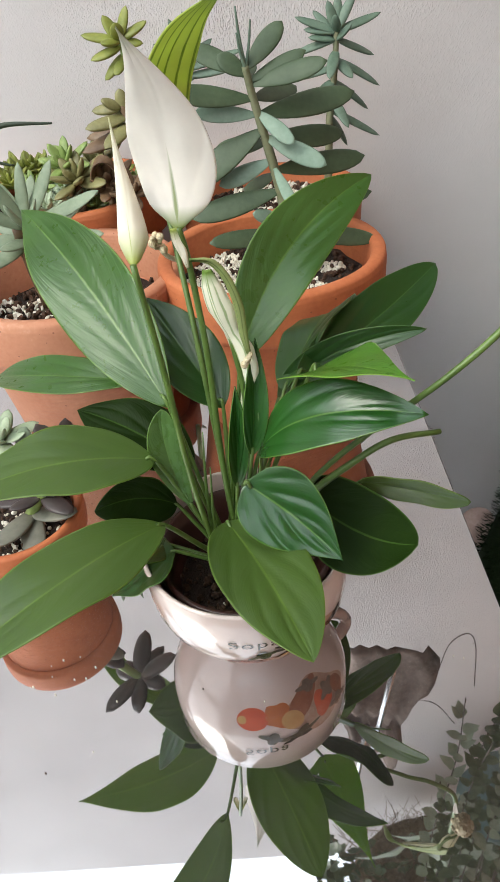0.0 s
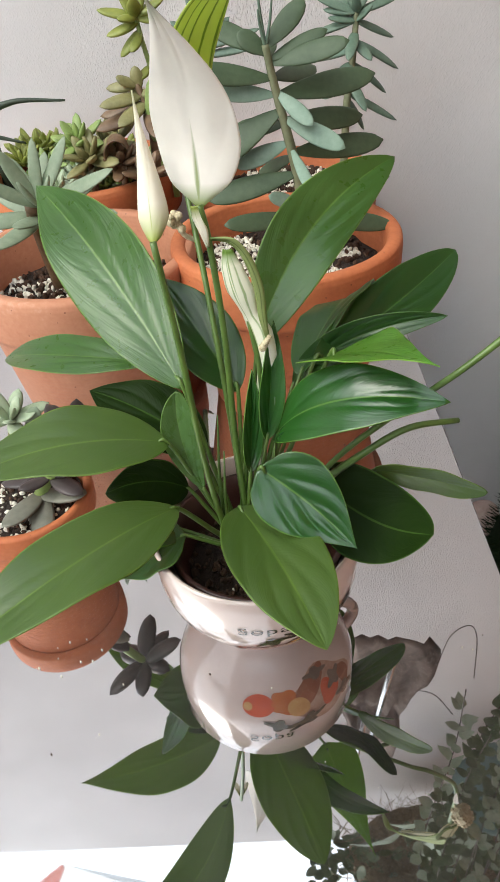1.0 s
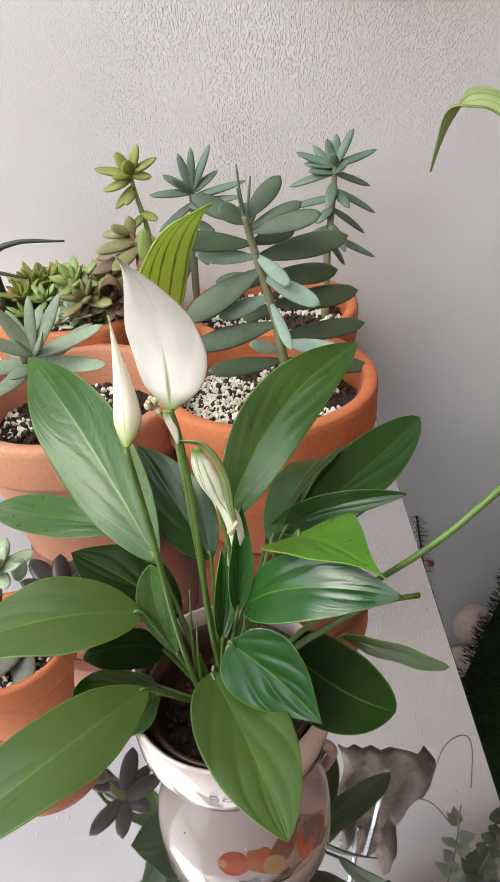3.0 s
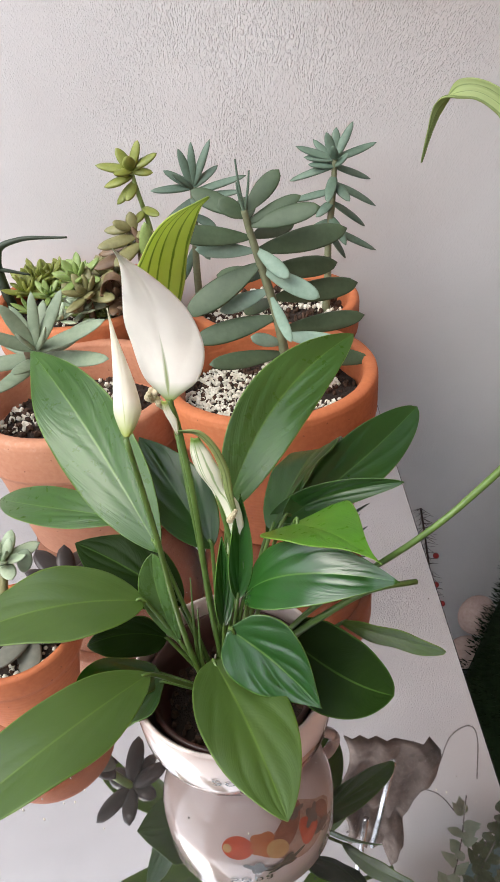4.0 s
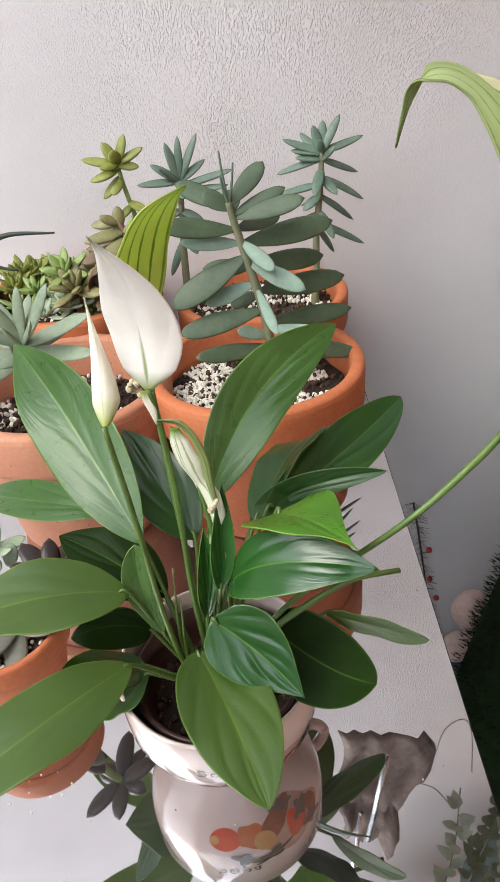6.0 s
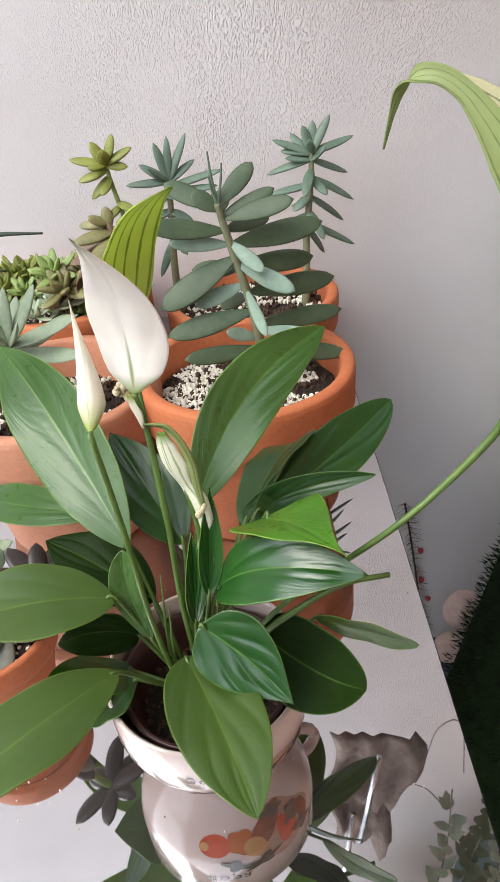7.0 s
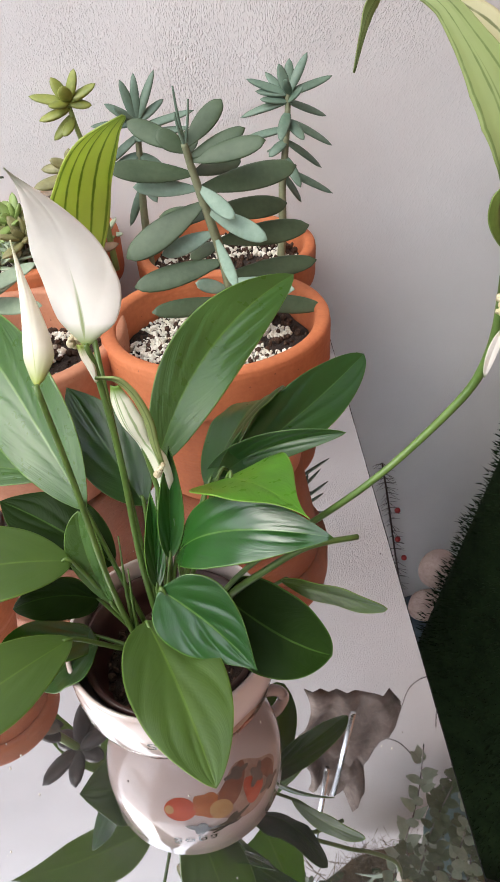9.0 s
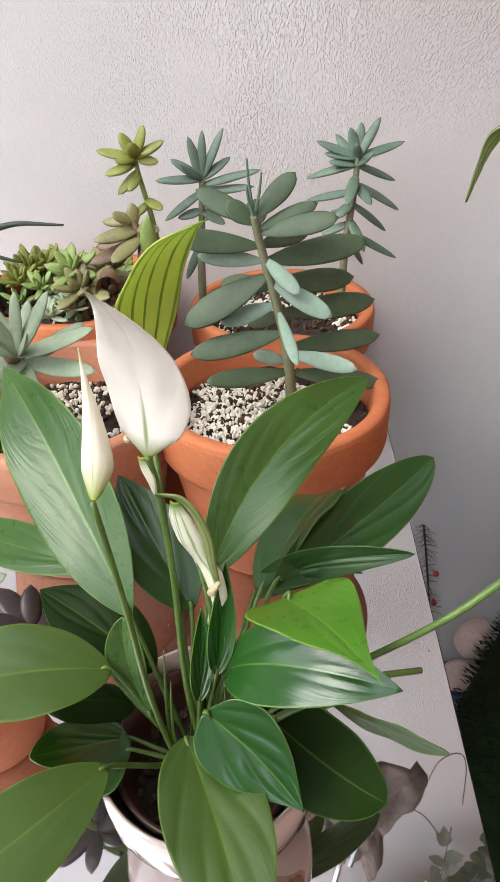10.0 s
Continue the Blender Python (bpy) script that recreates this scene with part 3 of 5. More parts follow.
for f in ((0, 1, 2, 3), (4, 7, 6, 5), (0, 4, 5, 1), (1, 5, 6, 2), (2, 6, 7, 3), (3, 7, 4, 0)):
    bm.faces.new([vs[i] for i in f])
part("cover", bm, ROOF_TILE, awning, smooth=False)
bm = bmesh.new()
vs = [bm.verts.new(p) for p in ((-0.825, 1.0, 3.12), (-0.55, 1.0, 3.42), (-0.60, 1.3, 4.3), (-1.245, 1.3, 4.40), (-0.825, 1.0, 3.16), (-0.55, 1.0, 3.46), (-0.60, 1.3, 4.34), (-1.245, 1.3, 4.44))]
for f in ((0, 1, 2, 3), (4, 7, 6, 5), (0, 4, 5, 1), (1, 5, 6, 2), (2, 6, 7, 3), (3, 7, 4, 0)):
    bm.faces.new([vs[i] for i in f])
part("valance", bm, WHITE_PAINT, awning, smooth=False)
bm = bmesh.new()
tube(bm, [(-1.5, 1.25, 0.0), (-1.5, 1.25, 4.55)], 0.025, sides=12)
part("post", bm, WHITE_PAINT, awning)

# ---- mirror-topped table ----
table = thing("table", (-0.35, 0.45, 0.0), "low-legged table topped with a mirrored glass sheet", "table")
bm = bmesh.new()
box(bm, (-0.95, EDGE_Y, TOP - 0.0035), (EDGE_X, WALL - 0.006, TOP))
part("glass_top", bm, MIRROR, table, "spotted mirrored glass sheet", smooth=False)
bm = bmesh.new()
box(bm, (-0.951, EDGE_Y - 0.0022, TOP - 0.0040), (EDGE_X + 0.002, EDGE_Y - 0.0005, TOP - 0.0008))
box(bm, (EDGE_X + 0.0004, EDGE_Y - 0.0005, TOP - 0.0040), (EDGE_X + 0.001, WALL - 0.006, TOP - 0.0016))
part("dark_rim", bm, BLACK_EDGE, table, "thin black edge strip", smooth=False)
bm = bmesh.new()
box(bm, (-0.93, EDGE_Y + 0.05, TOP - 0.045), (EDGE_X - 0.06, WALL - 0.05, TOP - 0.0036), 0.003)
part("apron", bm, WOOD, table, smooth=False)
for lx, ly in ((-0.9, 0.42), (EDGE_X - 0.09, 0.42), (-0.9, 0.7), (EDGE_X - 0.09, 0.7)):
    bm = bmesh.new()
    tube(bm, [(lx, ly, 0.0), (lx, ly, TOP - 0.045)], 0.016, sides=16)
    part("leg", bm, CHROME, table)


# ---- terracotta pots ----
def clay_pot(x, y, r, height, material, label, group, seed, collar=0.28, taper=0.72, lip=0.012):
    """A clay flowerpot with a thick collar, standing on the table."""
    pot = thing("flowerpot", T(x, y, 0), label, "flowerpot", group)
    c = height * collar
    prof = [(r * taper * 0.9, 0.0), (r * taper, 0.004), (r * 0.90, height - c - 0.002), (r * 0.905, height - c), (r * 0.985, height - c + 0.001), (r * 0.995, height - c + 0.005),
            (r, height - 0.007), (r * 0.992, height - 0.002), (r * 0.975, height), (r - lip * 0.8, height), (r - lip, height - 0.003),
            (r - lip * 1.05, height - c), (r * 0.8, height - c - 0.01), (r * 0.78, height * 0.5)]
    bm = bmesh.new()
    lathe(bm, prof[:4] + [(r * 0.8, height - c), (r * 0.78, height * 0.5)], T(x, y, 0), 64, 0.008, seed)
    part("body", bm, material, pot)
    bm = bmesh.new()
    lathe(bm, [(r * 0.80, height - c + 0.0005), (r * 0.905, height - c + 0.0005)] + prof[4:13], T(x, y, 0), 64, 0.008, seed)
    part("rim", bm, material, pot, "thick rolled rim")
    return pot


def potting_bed(x, y, r, z, seed, label, white=0.5, keep=None, count=900, size=(0.0018, 0.0075)):
    """Soil with perlite and bark on it; a thing that fills a pot."""
    rnd = random.Random(seed)
    bed = thing("potting_soil", T(x, y, z), label, "soil")
    bm = bmesh.new()
    bmesh.ops.create_circle(bm, cap_ends=True, segments=40, radius=r, matrix=Matrix.Translation(T(x, y, z)))
    bmesh.ops.subdivide_edges(bm, edges=bm.edges[:], cuts=3, use_grid_fill=True)
    for v in bm.verts:
        v.co.z += 0.004 * noise.noise(v.co * 60 + Vector((seed, 0, 0)))
    part("soil", bm, SOIL, bed)
    bm = bmesh.new()
    stone_bits(bm, (x, y), r * 0.97, TOP + z, int(count * white * 1.8), size[0], size[1], rnd, keep=keep or (lambda px, py, q: noise.noise((px * 22, py * 22, seed * 1.7)) > -0.12))
    ob = part("perlite", bm, PERLITE, bed, smooth=False)
    tagged(ob, "white perlite grains", kind="stuff")
    bm = bmesh.new()
    stone_bits(bm, (x, y), r * 0.97, TOP + z, int(count * (1 - white)), size[0], size[1] * 1.2, rnd)
    ob = part("bark", bm, BARK, bed, smooth=False)
    tagged(ob, "dark bark chips", kind="stuff")
    return bed


POT_F, POT_B, POT_L, POT_C, POT_S = (0.044, 0.513), (0.054, 0.690), (-0.116, 0.512), (-0.140, 0.685), (-0.132, 0.318)
clay_pot(*POT_F, 0.089, 0.14, TERRA, "terracotta flowerpot holding a grey-green paddle succulent", "terracotta flowerpots", 1.0)
clay_pot(*POT_B, 0.089, 0.128, TERRA, "terracotta flowerpot against the wall with spiky succulents", "terracotta flowerpots", 2.0)
clay_pot(*POT_L, 0.0895, 0.137, TERRA_PALE, "weathered terracotta flowerpot with a grey rosette succulent", "terracotta flowerpots", 3.0)
clay_pot(*POT_C, 0.092, 0.15, TERRA, "terracotta flowerpot crowded with small mixed succulents", "terracotta flowerpots", 4.0)
clay_pot(*POT_S, 0.043, 0.066, TERRA, "small terracotta pot with a bronze succulent", "terracotta flowerpots", 5.0, lip=0.006)
potting_bed(*POT_F, 0.074, 0.113, 11, "dark potting soil heaped with white perlite in a pot", 0.78, count=2000, size=(0.0012, 0.0058),
            keep=lambda px, py, q: noise.noise((px * 30, py * 30, 3.1)) * 0.6 + 0.56 - math.hypot(px - 0.022, py - 0.495) * 7.5 > 0)
potting_bed(*POT_B, 0.074, 0.110, 12, "potting soil with pale grit in a pot", 0.5)
potting_bed(*POT_L, 0.073, 0.102, 13, "black potting soil strewn with white perlite", 0.6)
potting_bed(*POT_C, 0.076, 0.130, 14, "potting soil hidden under small succulents", 0.4, count=300)
potting_bed(*POT_S, 0.0355, 0.058, 15, "dark soil with white grit in a small pot", 0.6, count=260, size=(0.0015, 0.005))


# ---- succulents ----
def succulent(name, place, label, group="succulents"):
    return thing(name, place, label, "succulent", group)


def rosette(plant, centre, count, material, length, width, seed, tilt=(0.25, 1.3), fat=0.3, aim=(0, 0, 1)):
    rnd = random.Random(seed)
    turn = Vector(aim).to_track_quat("Z", "Y")
    for k in range(count):
        f = k / max(1, count - 1)
        a = k * 2.39996 + rnd.uniform(-0.15, 0.15)
        e = tilt[0] + (tilt[1] - tilt[0]) * f ** 1.3
        d = turn @ Vector((math.cos(a) * math.cos(e), math.sin(a) * math.cos(e), math.sin(e)))
        bm = bmesh.new()
        fat_leaf(bm, Vector(centre) + d * length * 0.05, d, turn @ Vector((0, 0, 1)), length * (1 - 0.45 * f) * rnd.uniform(0.9, 1.1), width * (1 - 0.4 * f), width * fat, curve=0.08, nu=8, nv=8)
        part("leaf", bm, material, plant)


def aimed_leaves(plant, line, leaves, material, thick, face, belly=0.7, curve=0.05, nu=10, nv=10):
    """Succulent leaves from a place along a stem line to their tips."""
    for k, (f, tx, ty, tz, width) in enumerate(leaves):
        p = line[min(len(line) - 1, int(f * (len(line) - 1)))]
        d = T(tx, ty, tz) - p
        full = width * (0.92 + 0.45 * belly)
        bm = bmesh.new()
        fat_leaf(bm, p, d, Vector(face), d.length, full, thick * 1.3, belly=belly, curve=curve * (1 if k % 3 else 0.3), nu=nu, nv=nv)
        part("leaf", bm, material[k % len(material)], plant)


# paddle-leaved succulent in the front pot
paddle = succulent("paddle_succulent", T(0.056, 0.505, 0.118), "grey-green paddle-leaved succulent on a pale upright stem")
PADDLE_STEM = surface("pale_succulent_stem", (0.13, 0.14, 0.075), (0.23, 0.24, 0.14), 60, 0.6, bump_s=0.2)
line = spline([T(0.0581, 0.512, 0.152), T(0.054, 0.513, 0.183), T(0.0475, 0.514, 0.211), T(0.0426, 0.5135, 0.2305), T(0.0378, 0.513, 0.2506), T(0.0348, 0.5125, 0.266)], 8)
bm = bmesh.new()
tube(bm, [T(0.061, 0.508, 0.105)] + line, 0.0040, 0.0024, 10)
part("stem", bm, PADDLE_STEM, paddle)
# place on the stem, tip, width
UPPER = [(0.98, 0.0616, 0.530, 0.2873, 0.0165), (0.86, 0.0890, 0.508, 0.2640, 0.0175), (0.66, 0.1100, 0.540, 0.2370, 0.0225), (0.93, 0.0170, 0.516, 0.2735, 0.0155), (0.97, -0.0025, 0.528, 0.2775, 0.0170), (0.76, -0.0175, 0.504, 0.2545, 0.0185), (0.89, 0.0760, 0.521, 0.2705, 0.0130), (0.90, 0.0350, 0.555, 0.262, 0.018), (0.75, 0.0700, 0.560, 0.240, 0.018)]
MIDDLE = [(0.56, -0.0155, 0.512, 0.1905, 0.0245), (0.48, 0.1025, 0.545, 0.2095, 0.0205), (0.32, 0.1190, 0.548, 0.1902, 0.0215), (0.21, -0.0125, 0.505, 0.1705, 0.0205), (0.14, 0.1240, 0.540, 0.1655, 0.0185), (0.02, -0.0020, 0.494, 0.1540, 0.0165), (0.0, 0.1275, 0.520, 0.1366, 0.0170), (0.45, 0.0100, 0.550, 0.205, 0.019), (0.28, 0.0300, 0.560, 0.170, 0.018)]
PALE_SIDES = [(0.66, -0.0030, 0.512, 0.2405, 0.0135), (0.37, 0.0105, 0.520, 0.1880, 0.0150), (0.69, 0.0645, 0.498, 0.2180, 0.0125), (0.52, 0.0860, 0.495, 0.2030, 0.0160), (0.34, 0.0630, 0.4680, 0.1790, 0.0095), (0.12, 0.1050, 0.482, 0.1700, 0.0140), (0.05, 0.0320, 0.505, 0.1710, 0.0120)]
aimed_leaves(paddle, line, UPPER + MIDDLE, (SUCC_GREY,), 0.0055, (0, -0.75, 0.65), belly=0.95, curve=0.06, nu=12, nv=14)
aimed_leaves(paddle, line, PALE_SIDES, (SUCC_UNDER,), 0.0050, (0, -0.9, 0.45), belly=0.95, curve=0.08, nu=12, nv=14)
bm = bmesh.new()
for ang, h in ((0.4, 0.026), (2.2, 0.034), (4.0, 0.020)):
    tube(bm, spline([line[-2], line[-1] + V(0.004 * math.cos(ang), 0.003 * math.sin(ang), h * 0.5), line[-1] + V(0.006 * math.cos(ang), 0.004 * math.sin(ang), h)], 4), 0.0014, 0.0006, 6)
part("shoot_tips", bm, SUCC_BLUE, paddle)

# spiky succulents in the pot by the wall
spiky = succulent("spiky_succulent", T(0.105, 0.685, 0.11), "blue-green narrow-leaved succulent on an upright stem")
line = spline([T(0.108, 0.688, 0.105), T(0.1111, 0.692, 0.1425), T(0.1124, 0.694, 0.1823), T(0.1154, 0.697, 0.2038), T(0.1188, 0.701, 0.2312), T(0.1205, 0.703, 0.2562)], 8)
bm = bmesh.new()
tube(bm, line, 0.0042, 0.0026, 10)
part("stem", bm, PADDLE_STEM, spiky)
CROWN_SPIKES = [(1.0, 0.139, 0.712, 0.2858, 0.0095), (1.0, 0.1611, 0.712, 0.2649, 0.0095), (1.0, 0.0839, 0.708, 0.2681, 0.0095), (1.0, 0.0914, 0.705, 0.259, 0.0095), (1.0, 0.1233, 0.715, 0.2813, 0.0105), (1.0, 0.1129, 0.709, 0.2788, 0.0105), (1.0, 0.1180, 0.688, 0.2700, 0.0100), (0.97, 0.1330, 0.690, 0.2620, 0.0095), (0.98, 0.1020, 0.725, 0.2700, 0.0095)]
SIDE_SPIKES = [(0.95, 0.1571, 0.713, 0.234, 0.0098), (0.83, 0.1637, 0.705, 0.2124, 0.0098), (0.72, 0.1549, 0.708, 0.1915, 0.0098), (0.50, 0.1629, 0.702, 0.1665, 0.0098), (0.46, 0.1349, 0.704, 0.1597, 0.0095), (0.95, 0.0758, 0.705, 0.2426, 0.0098), (0.78, 0.0764, 0.697, 0.2227, 0.0098), (0.72, 0.1001, 0.690, 0.2084, 0.0110), (0.84, 0.1320, 0.680, 0.2241, 0.0110), (0.96, 0.0952, 0.700, 0.2542, 0.0095), (0.88, 0.1100, 0.670, 0.2280, 0.0110), (0.62, 0.1280, 0.672, 0.1850, 0.0105), (0.58, 0.0900, 0.700, 0.1900, 0.0100), (0.80, 0.1400, 0.735, 0.2200, 0.0098), (0.66, 0.1000, 0.735, 0.2050, 0.0098)]
aimed_leaves(spiky, line, CROWN_SPIKES, (SUCC_BLUE,), 0.0052, (0, -0.6, 0.8), belly=0.5, curve=0.04)
aimed_leaves(spiky, line, SIDE_SPIKES, (SUCC_BLUE,), 0.0052, (0, -0.5, 0.85), belly=0.5, curve=-0.12)
star = succulent("spiky_succulent", T(-0.018, 0.686, 0.11), "blue-green narrow-leaved succulent with a starry crown")
line = spline([T(-0.022, 0.687, 0.105), T(-0.0209, 0.687, 0.1635), T(-0.018, 0.687, 0.2023), T(-0.015, 0.687, 0.2448)], 8)
bm = bmesh.new()
tube(bm, line, 0.0042, 0.0028, 10)
part("stem", bm, PADDLE_STEM, star)
STAR_SPIKES = [(1.0, -0.025, 0.690, 0.2789, 0.0095), (1.0, -0.013, 0.692, 0.2832, 0.0085), (1.0, 0.0043, 0.693, 0.2845, 0.0090), (1.0, 0.0101, 0.695, 0.2608, 0.0095), (0.97, 0.0357, 0.687, 0.2527, 0.0095), (1.0, -0.0407, 0.688, 0.262, 0.0100), (1.0, -0.0556, 0.685, 0.245, 0.0100), (0.93, -0.0515, 0.685, 0.2105, 0.0098), (0.55, -0.0372, 0.690, 0.1525, 0.0098), (0.93, 0.0304, 0.684, 0.2387, 0.0098), (0.80, 0.0040, 0.680, 0.2080, 0.0105), (0.80, -0.0389, 0.685, 0.2125, 0.0105), (0.92, -0.010, 0.660, 0.236, 0.0105), (0.65, -0.005, 0.670, 0.180, 0.0105), (1.0, -0.030, 0.668, 0.262, 0.0100)]
aimed_leaves(star, line, STAR_SPIKES, (SUCC_BLUE,), 0.0052, (0, -0.6, 0.8), belly=0.5, curve=-0.04)

# crowded pot at the back
sedum = succulent("tall_sedum", T(-0.055, 0.645, 0.13), "yellow-green sedum with a rosette on a thin stem")
line = spline([T(-0.050, 0.652, 0.125), T(-0.0535, 0.657, 0.19), T(-0.0562, 0.658, 0.2141), T(-0.0582, 0.658, 0.2283), T(-0.0629, 0.657, 0.2529), T(-0.0654, 0.657, 0.2708)], 8)
bm = bmesh.new()
tube(bm, line, 0.0030, 0.0018, 8)
part("stem", bm, SUCC_LIME, sedum)
SEDUM_LEAVES = [(1.0, -0.096, 0.656, 0.2765, 0.0115), (1.0, -0.0767, 0.662, 0.2882, 0.0115), (1.0, -0.0553, 0.661, 0.2935, 0.0105), (1.0, -0.0406, 0.660, 0.2818, 0.0110), (1.0, -0.046, 0.655, 0.2662, 0.0110), (0.95, -0.0905, 0.652, 0.2577, 0.0115), (0.88, -0.0817, 0.652, 0.2427, 0.0110), (1.0, -0.0645, 0.643, 0.2840, 0.0125), (0.85, -0.0716, 0.645, 0.2464, 0.0100), (0.68, -0.0440, 0.640, 0.2330, 0.0100), (1.0, -0.0780, 0.640, 0.2700, 0.0120), (0.66, -0.0700, 0.650, 0.2250, 0.0090)]
aimed_leaves(sedum, line, SEDUM_LEAVES, (SUCC_YELLOW,), 0.0060, (0, -0.5, 0.85), belly=0.55, curve=0.05)
bm = bmesh.new()
fat_leaf(bm, T(-0.060, 0.642, 0.178), (0.05, -0.1, 1), (0, -1, 0.1), 0.052, 0.019, 0.014, belly=0.5)
part("leaf", bm, SUCC_LIME, sedum)
rnd = random.Random(31)
clump = succulent("bronze_succulent", T(-0.075, 0.66, 0.13), "olive and bronze rosette succulents crowded in a pot")
line = spline([T(-0.064, 0.645, 0.125), T(-0.0637, 0.645, 0.1875), T(-0.067, 0.647, 0.2093), T(-0.072, 0.650, 0.222)], 8)
bm = bmesh.new()
tube(bm, line, 0.004, 0.003)
part("stem", bm, SUCC_BROWN, clump)
OLIVE_LEAVES = [(0.80, -0.1034, 0.633, 0.2100, 0.0150), (1.0, -0.0880, 0.642, 0.2290, 0.0120), (0.60, -0.1090, 0.630, 0.1900, 0.0160), (1.0, -0.0985, 0.652, 0.2200, 0.0120), (0.95, -0.0716, 0.652, 0.2360, 0.0120), (0.65, -0.1070, 0.655, 0.1960, 0.0150), (0.70, -0.0873, 0.618, 0.1965, 0.0160), (0.85, -0.0480, 0.640, 0.2150, 0.0120), (0.55, -0.0560, 0.615, 0.1850, 0.0140), (0.90, -0.0820, 0.672, 0.2180, 0.0130)]
aimed_leaves(clump, line, OLIVE_LEAVES, (SUCC_OLIVE, SUCC_OLIVE, SUCC_BROWN), 0.0080, (0, -0.6, 0.8), belly=0.6, curve=0.08)
for cx, cy, cz, n, size in ((-0.1186, 0.625, 0.172, 12, 0.034), (-0.1293, 0.640, 0.182, 12, 0.030), (-0.092, 0.628, 0.166, 12, 0.032), (-0.070, 0.615, 0.158, 11, 0.030), (-0.104, 0.655, 0.175, 11, 0.034)):
    bm = bmesh.new()
    tube(bm, [T(cx, cy, 0.125), T(cx, cy, cz)], 0.004, 0.003)
    part("stem", bm, SUCC_BROWN, clump)
    rosette(clump, T(cx, cy, cz), n, SUCC_BROWN if size in (0.032, 0.030) and cx > -0.1 else (SUCC_OLIVE if size > 0.031 else SUCC_LIME), size, size * 0.55, int(cx * 1000) % 97, (0.0, 1.2), 0.5, (rnd.uniform(-0.3, 0.3), -0.4, 1))
mats = (SUCC_LIME, SUCC_YELLOW, SUCC_PALE)
low = succulent("low_sedum", T(-0.14, 0.65, 0.13), "low lime-green sedum rosettes filling a pot")
for k in range(40):
    a, r = rnd.uniform(0, 6.283), 0.080 * math.sqrt(rnd.random())
    c = T(POT_C[0] + r * math.cos(a), POT_C[1] + r * math.sin(a) * 0.9 - 0.005, 0.138 + rnd.uniform(0, 0.022))
    big = rnd.uniform(0.020, 0.031)
    rosette(low, c, 11, mats[k % 3] if k % 4 else SUCC_LIME, big, big * 0.46, 100 + k, (0.1, 1.3), 0.5, (rnd.uniform(-0.4, 0.4), rnd.uniform(-0.6, 0.0), 1))
strap = succulent("strap_leaf_plant", T(-0.21, 0.69, 0.13), "blackish strap-leaved plant leaning over a pot")
bm = bmesh.new()
for line_s in ([T(-0.215, 0.69, 0.12), T(-0.22, 0.69, 0.19), T(-0.195, 0.692, 0.207), T(-0.146, 0.695, 0.205)], [T(-0.22, 0.70, 0.12), T(-0.245, 0.69, 0.165), T(-0.225, 0.688, 0.18), T(-0.19, 0.69, 0.172)]):
    tube(bm, spline(line_s, 8), 0.0076, 0.0012, 10, 0.8)
part("leaf", bm, STRAP, strap)

# grey rosette in the weathered pot
grey = succulent("grey_rosette_succulent", T(-0.13, 0.50, 0.116), "grey-green rosette succulent with broad pointed leaves")
bm = bmesh.new()
tube(bm, spline([T(-0.135, 0.51, 0.11), T(-0.14, 0.505, 0.16), T(-0.135, 0.488, 0.182)], 5), 0.006, 0.005)
part("stem", bm, SUCC_BROWN, grey)
heart = [T(-0.1310, 0.500, 0.170), T(-0.1305, 0.494, 0.178), T(-0.1303, 0.488, 0.1815)]
FROST_UP = [(1.0, -0.1262, 0.500, 0.2230, 0.0125), (1.0, -0.1030, 0.505, 0.2200, 0.0150), (1.0, -0.1490, 0.490, 0.2190, 0.0150), (1.0, -0.1620, 0.475, 0.2041, 0.0145), (1.0, -0.0690, 0.482, 0.2010, 0.0170), (1.0, -0.1091, 0.470, 0.2054, 0.0130), (1.0, -0.1330, 0.465, 0.2049, 0.0120), (1.0, -0.1250, 0.520, 0.2060, 0.0150), (1.0, -0.1500, 0.513, 0.2061, 0.0150)]
FROST_LOW = [(0.3, -0.1410, 0.458, 0.1760, 0.0190), (0.3, -0.0690, 0.470, 0.1741, 0.0195), (0.2, -0.1590, 0.455, 0.1600, 0.0180), (0.2, -0.1850, 0.480, 0.1720, 0.0190), (0.4, -0.0900, 0.525, 0.1850, 0.0180), (0.3, -0.1700, 0.520, 0.1800, 0.0180), (0.1, -0.1100, 0.450, 0.1560, 0.0170)]
aimed_leaves(grey, heart, [(f, x, y, z, w * 0.8) for f, x, y, z, w in FROST_UP + FROST_LOW], (SUCC_FROST,), 0.0050, (0, -0.6, 0.8), belly=0.6, curve=0.10, nu=12, nv=12)

# bronze succulent in the small pot
bronze = succulent("dark_succulent", T(*POT_S, 0.058), "dark purplish succulent leaning from a small pot")
bm = bmesh.new()
stalk = spline([T(-0.126, 0.314, 0.056), T(-0.115, 0.315, 0.072), T(-0.098, 0.314, 0.094), T(-0.083, 0.311, 0.110)], 6)
tube(bm, stalk, 0.004, 0.003)
part("stem", bm, SUCC_LIME, bronze)
rosette(bronze, stalk[-1], 10, SUCC_PURPLE, 0.035, 0.024, 43, (-0.25, 0.45), 0.45, (0.5, 0.0, 1))
rosette(bronze, stalk[8], 6, SUCC_PURPLE, 0.030, 0.018, 44, (-0.2, 0.4), 0.35)
for d in ((0.9, -0.3, 0.1), (0.2, -1, -0.35), (-0.4, -0.9, 0.0)):
    bm = bmesh.new()
    fat_leaf(bm, stalk[4], d, (0, 0, 1), 0.034, 0.020, 0.008, curve=0.1)
    part("leaf", bm, SUCC_MAUVE, bronze)
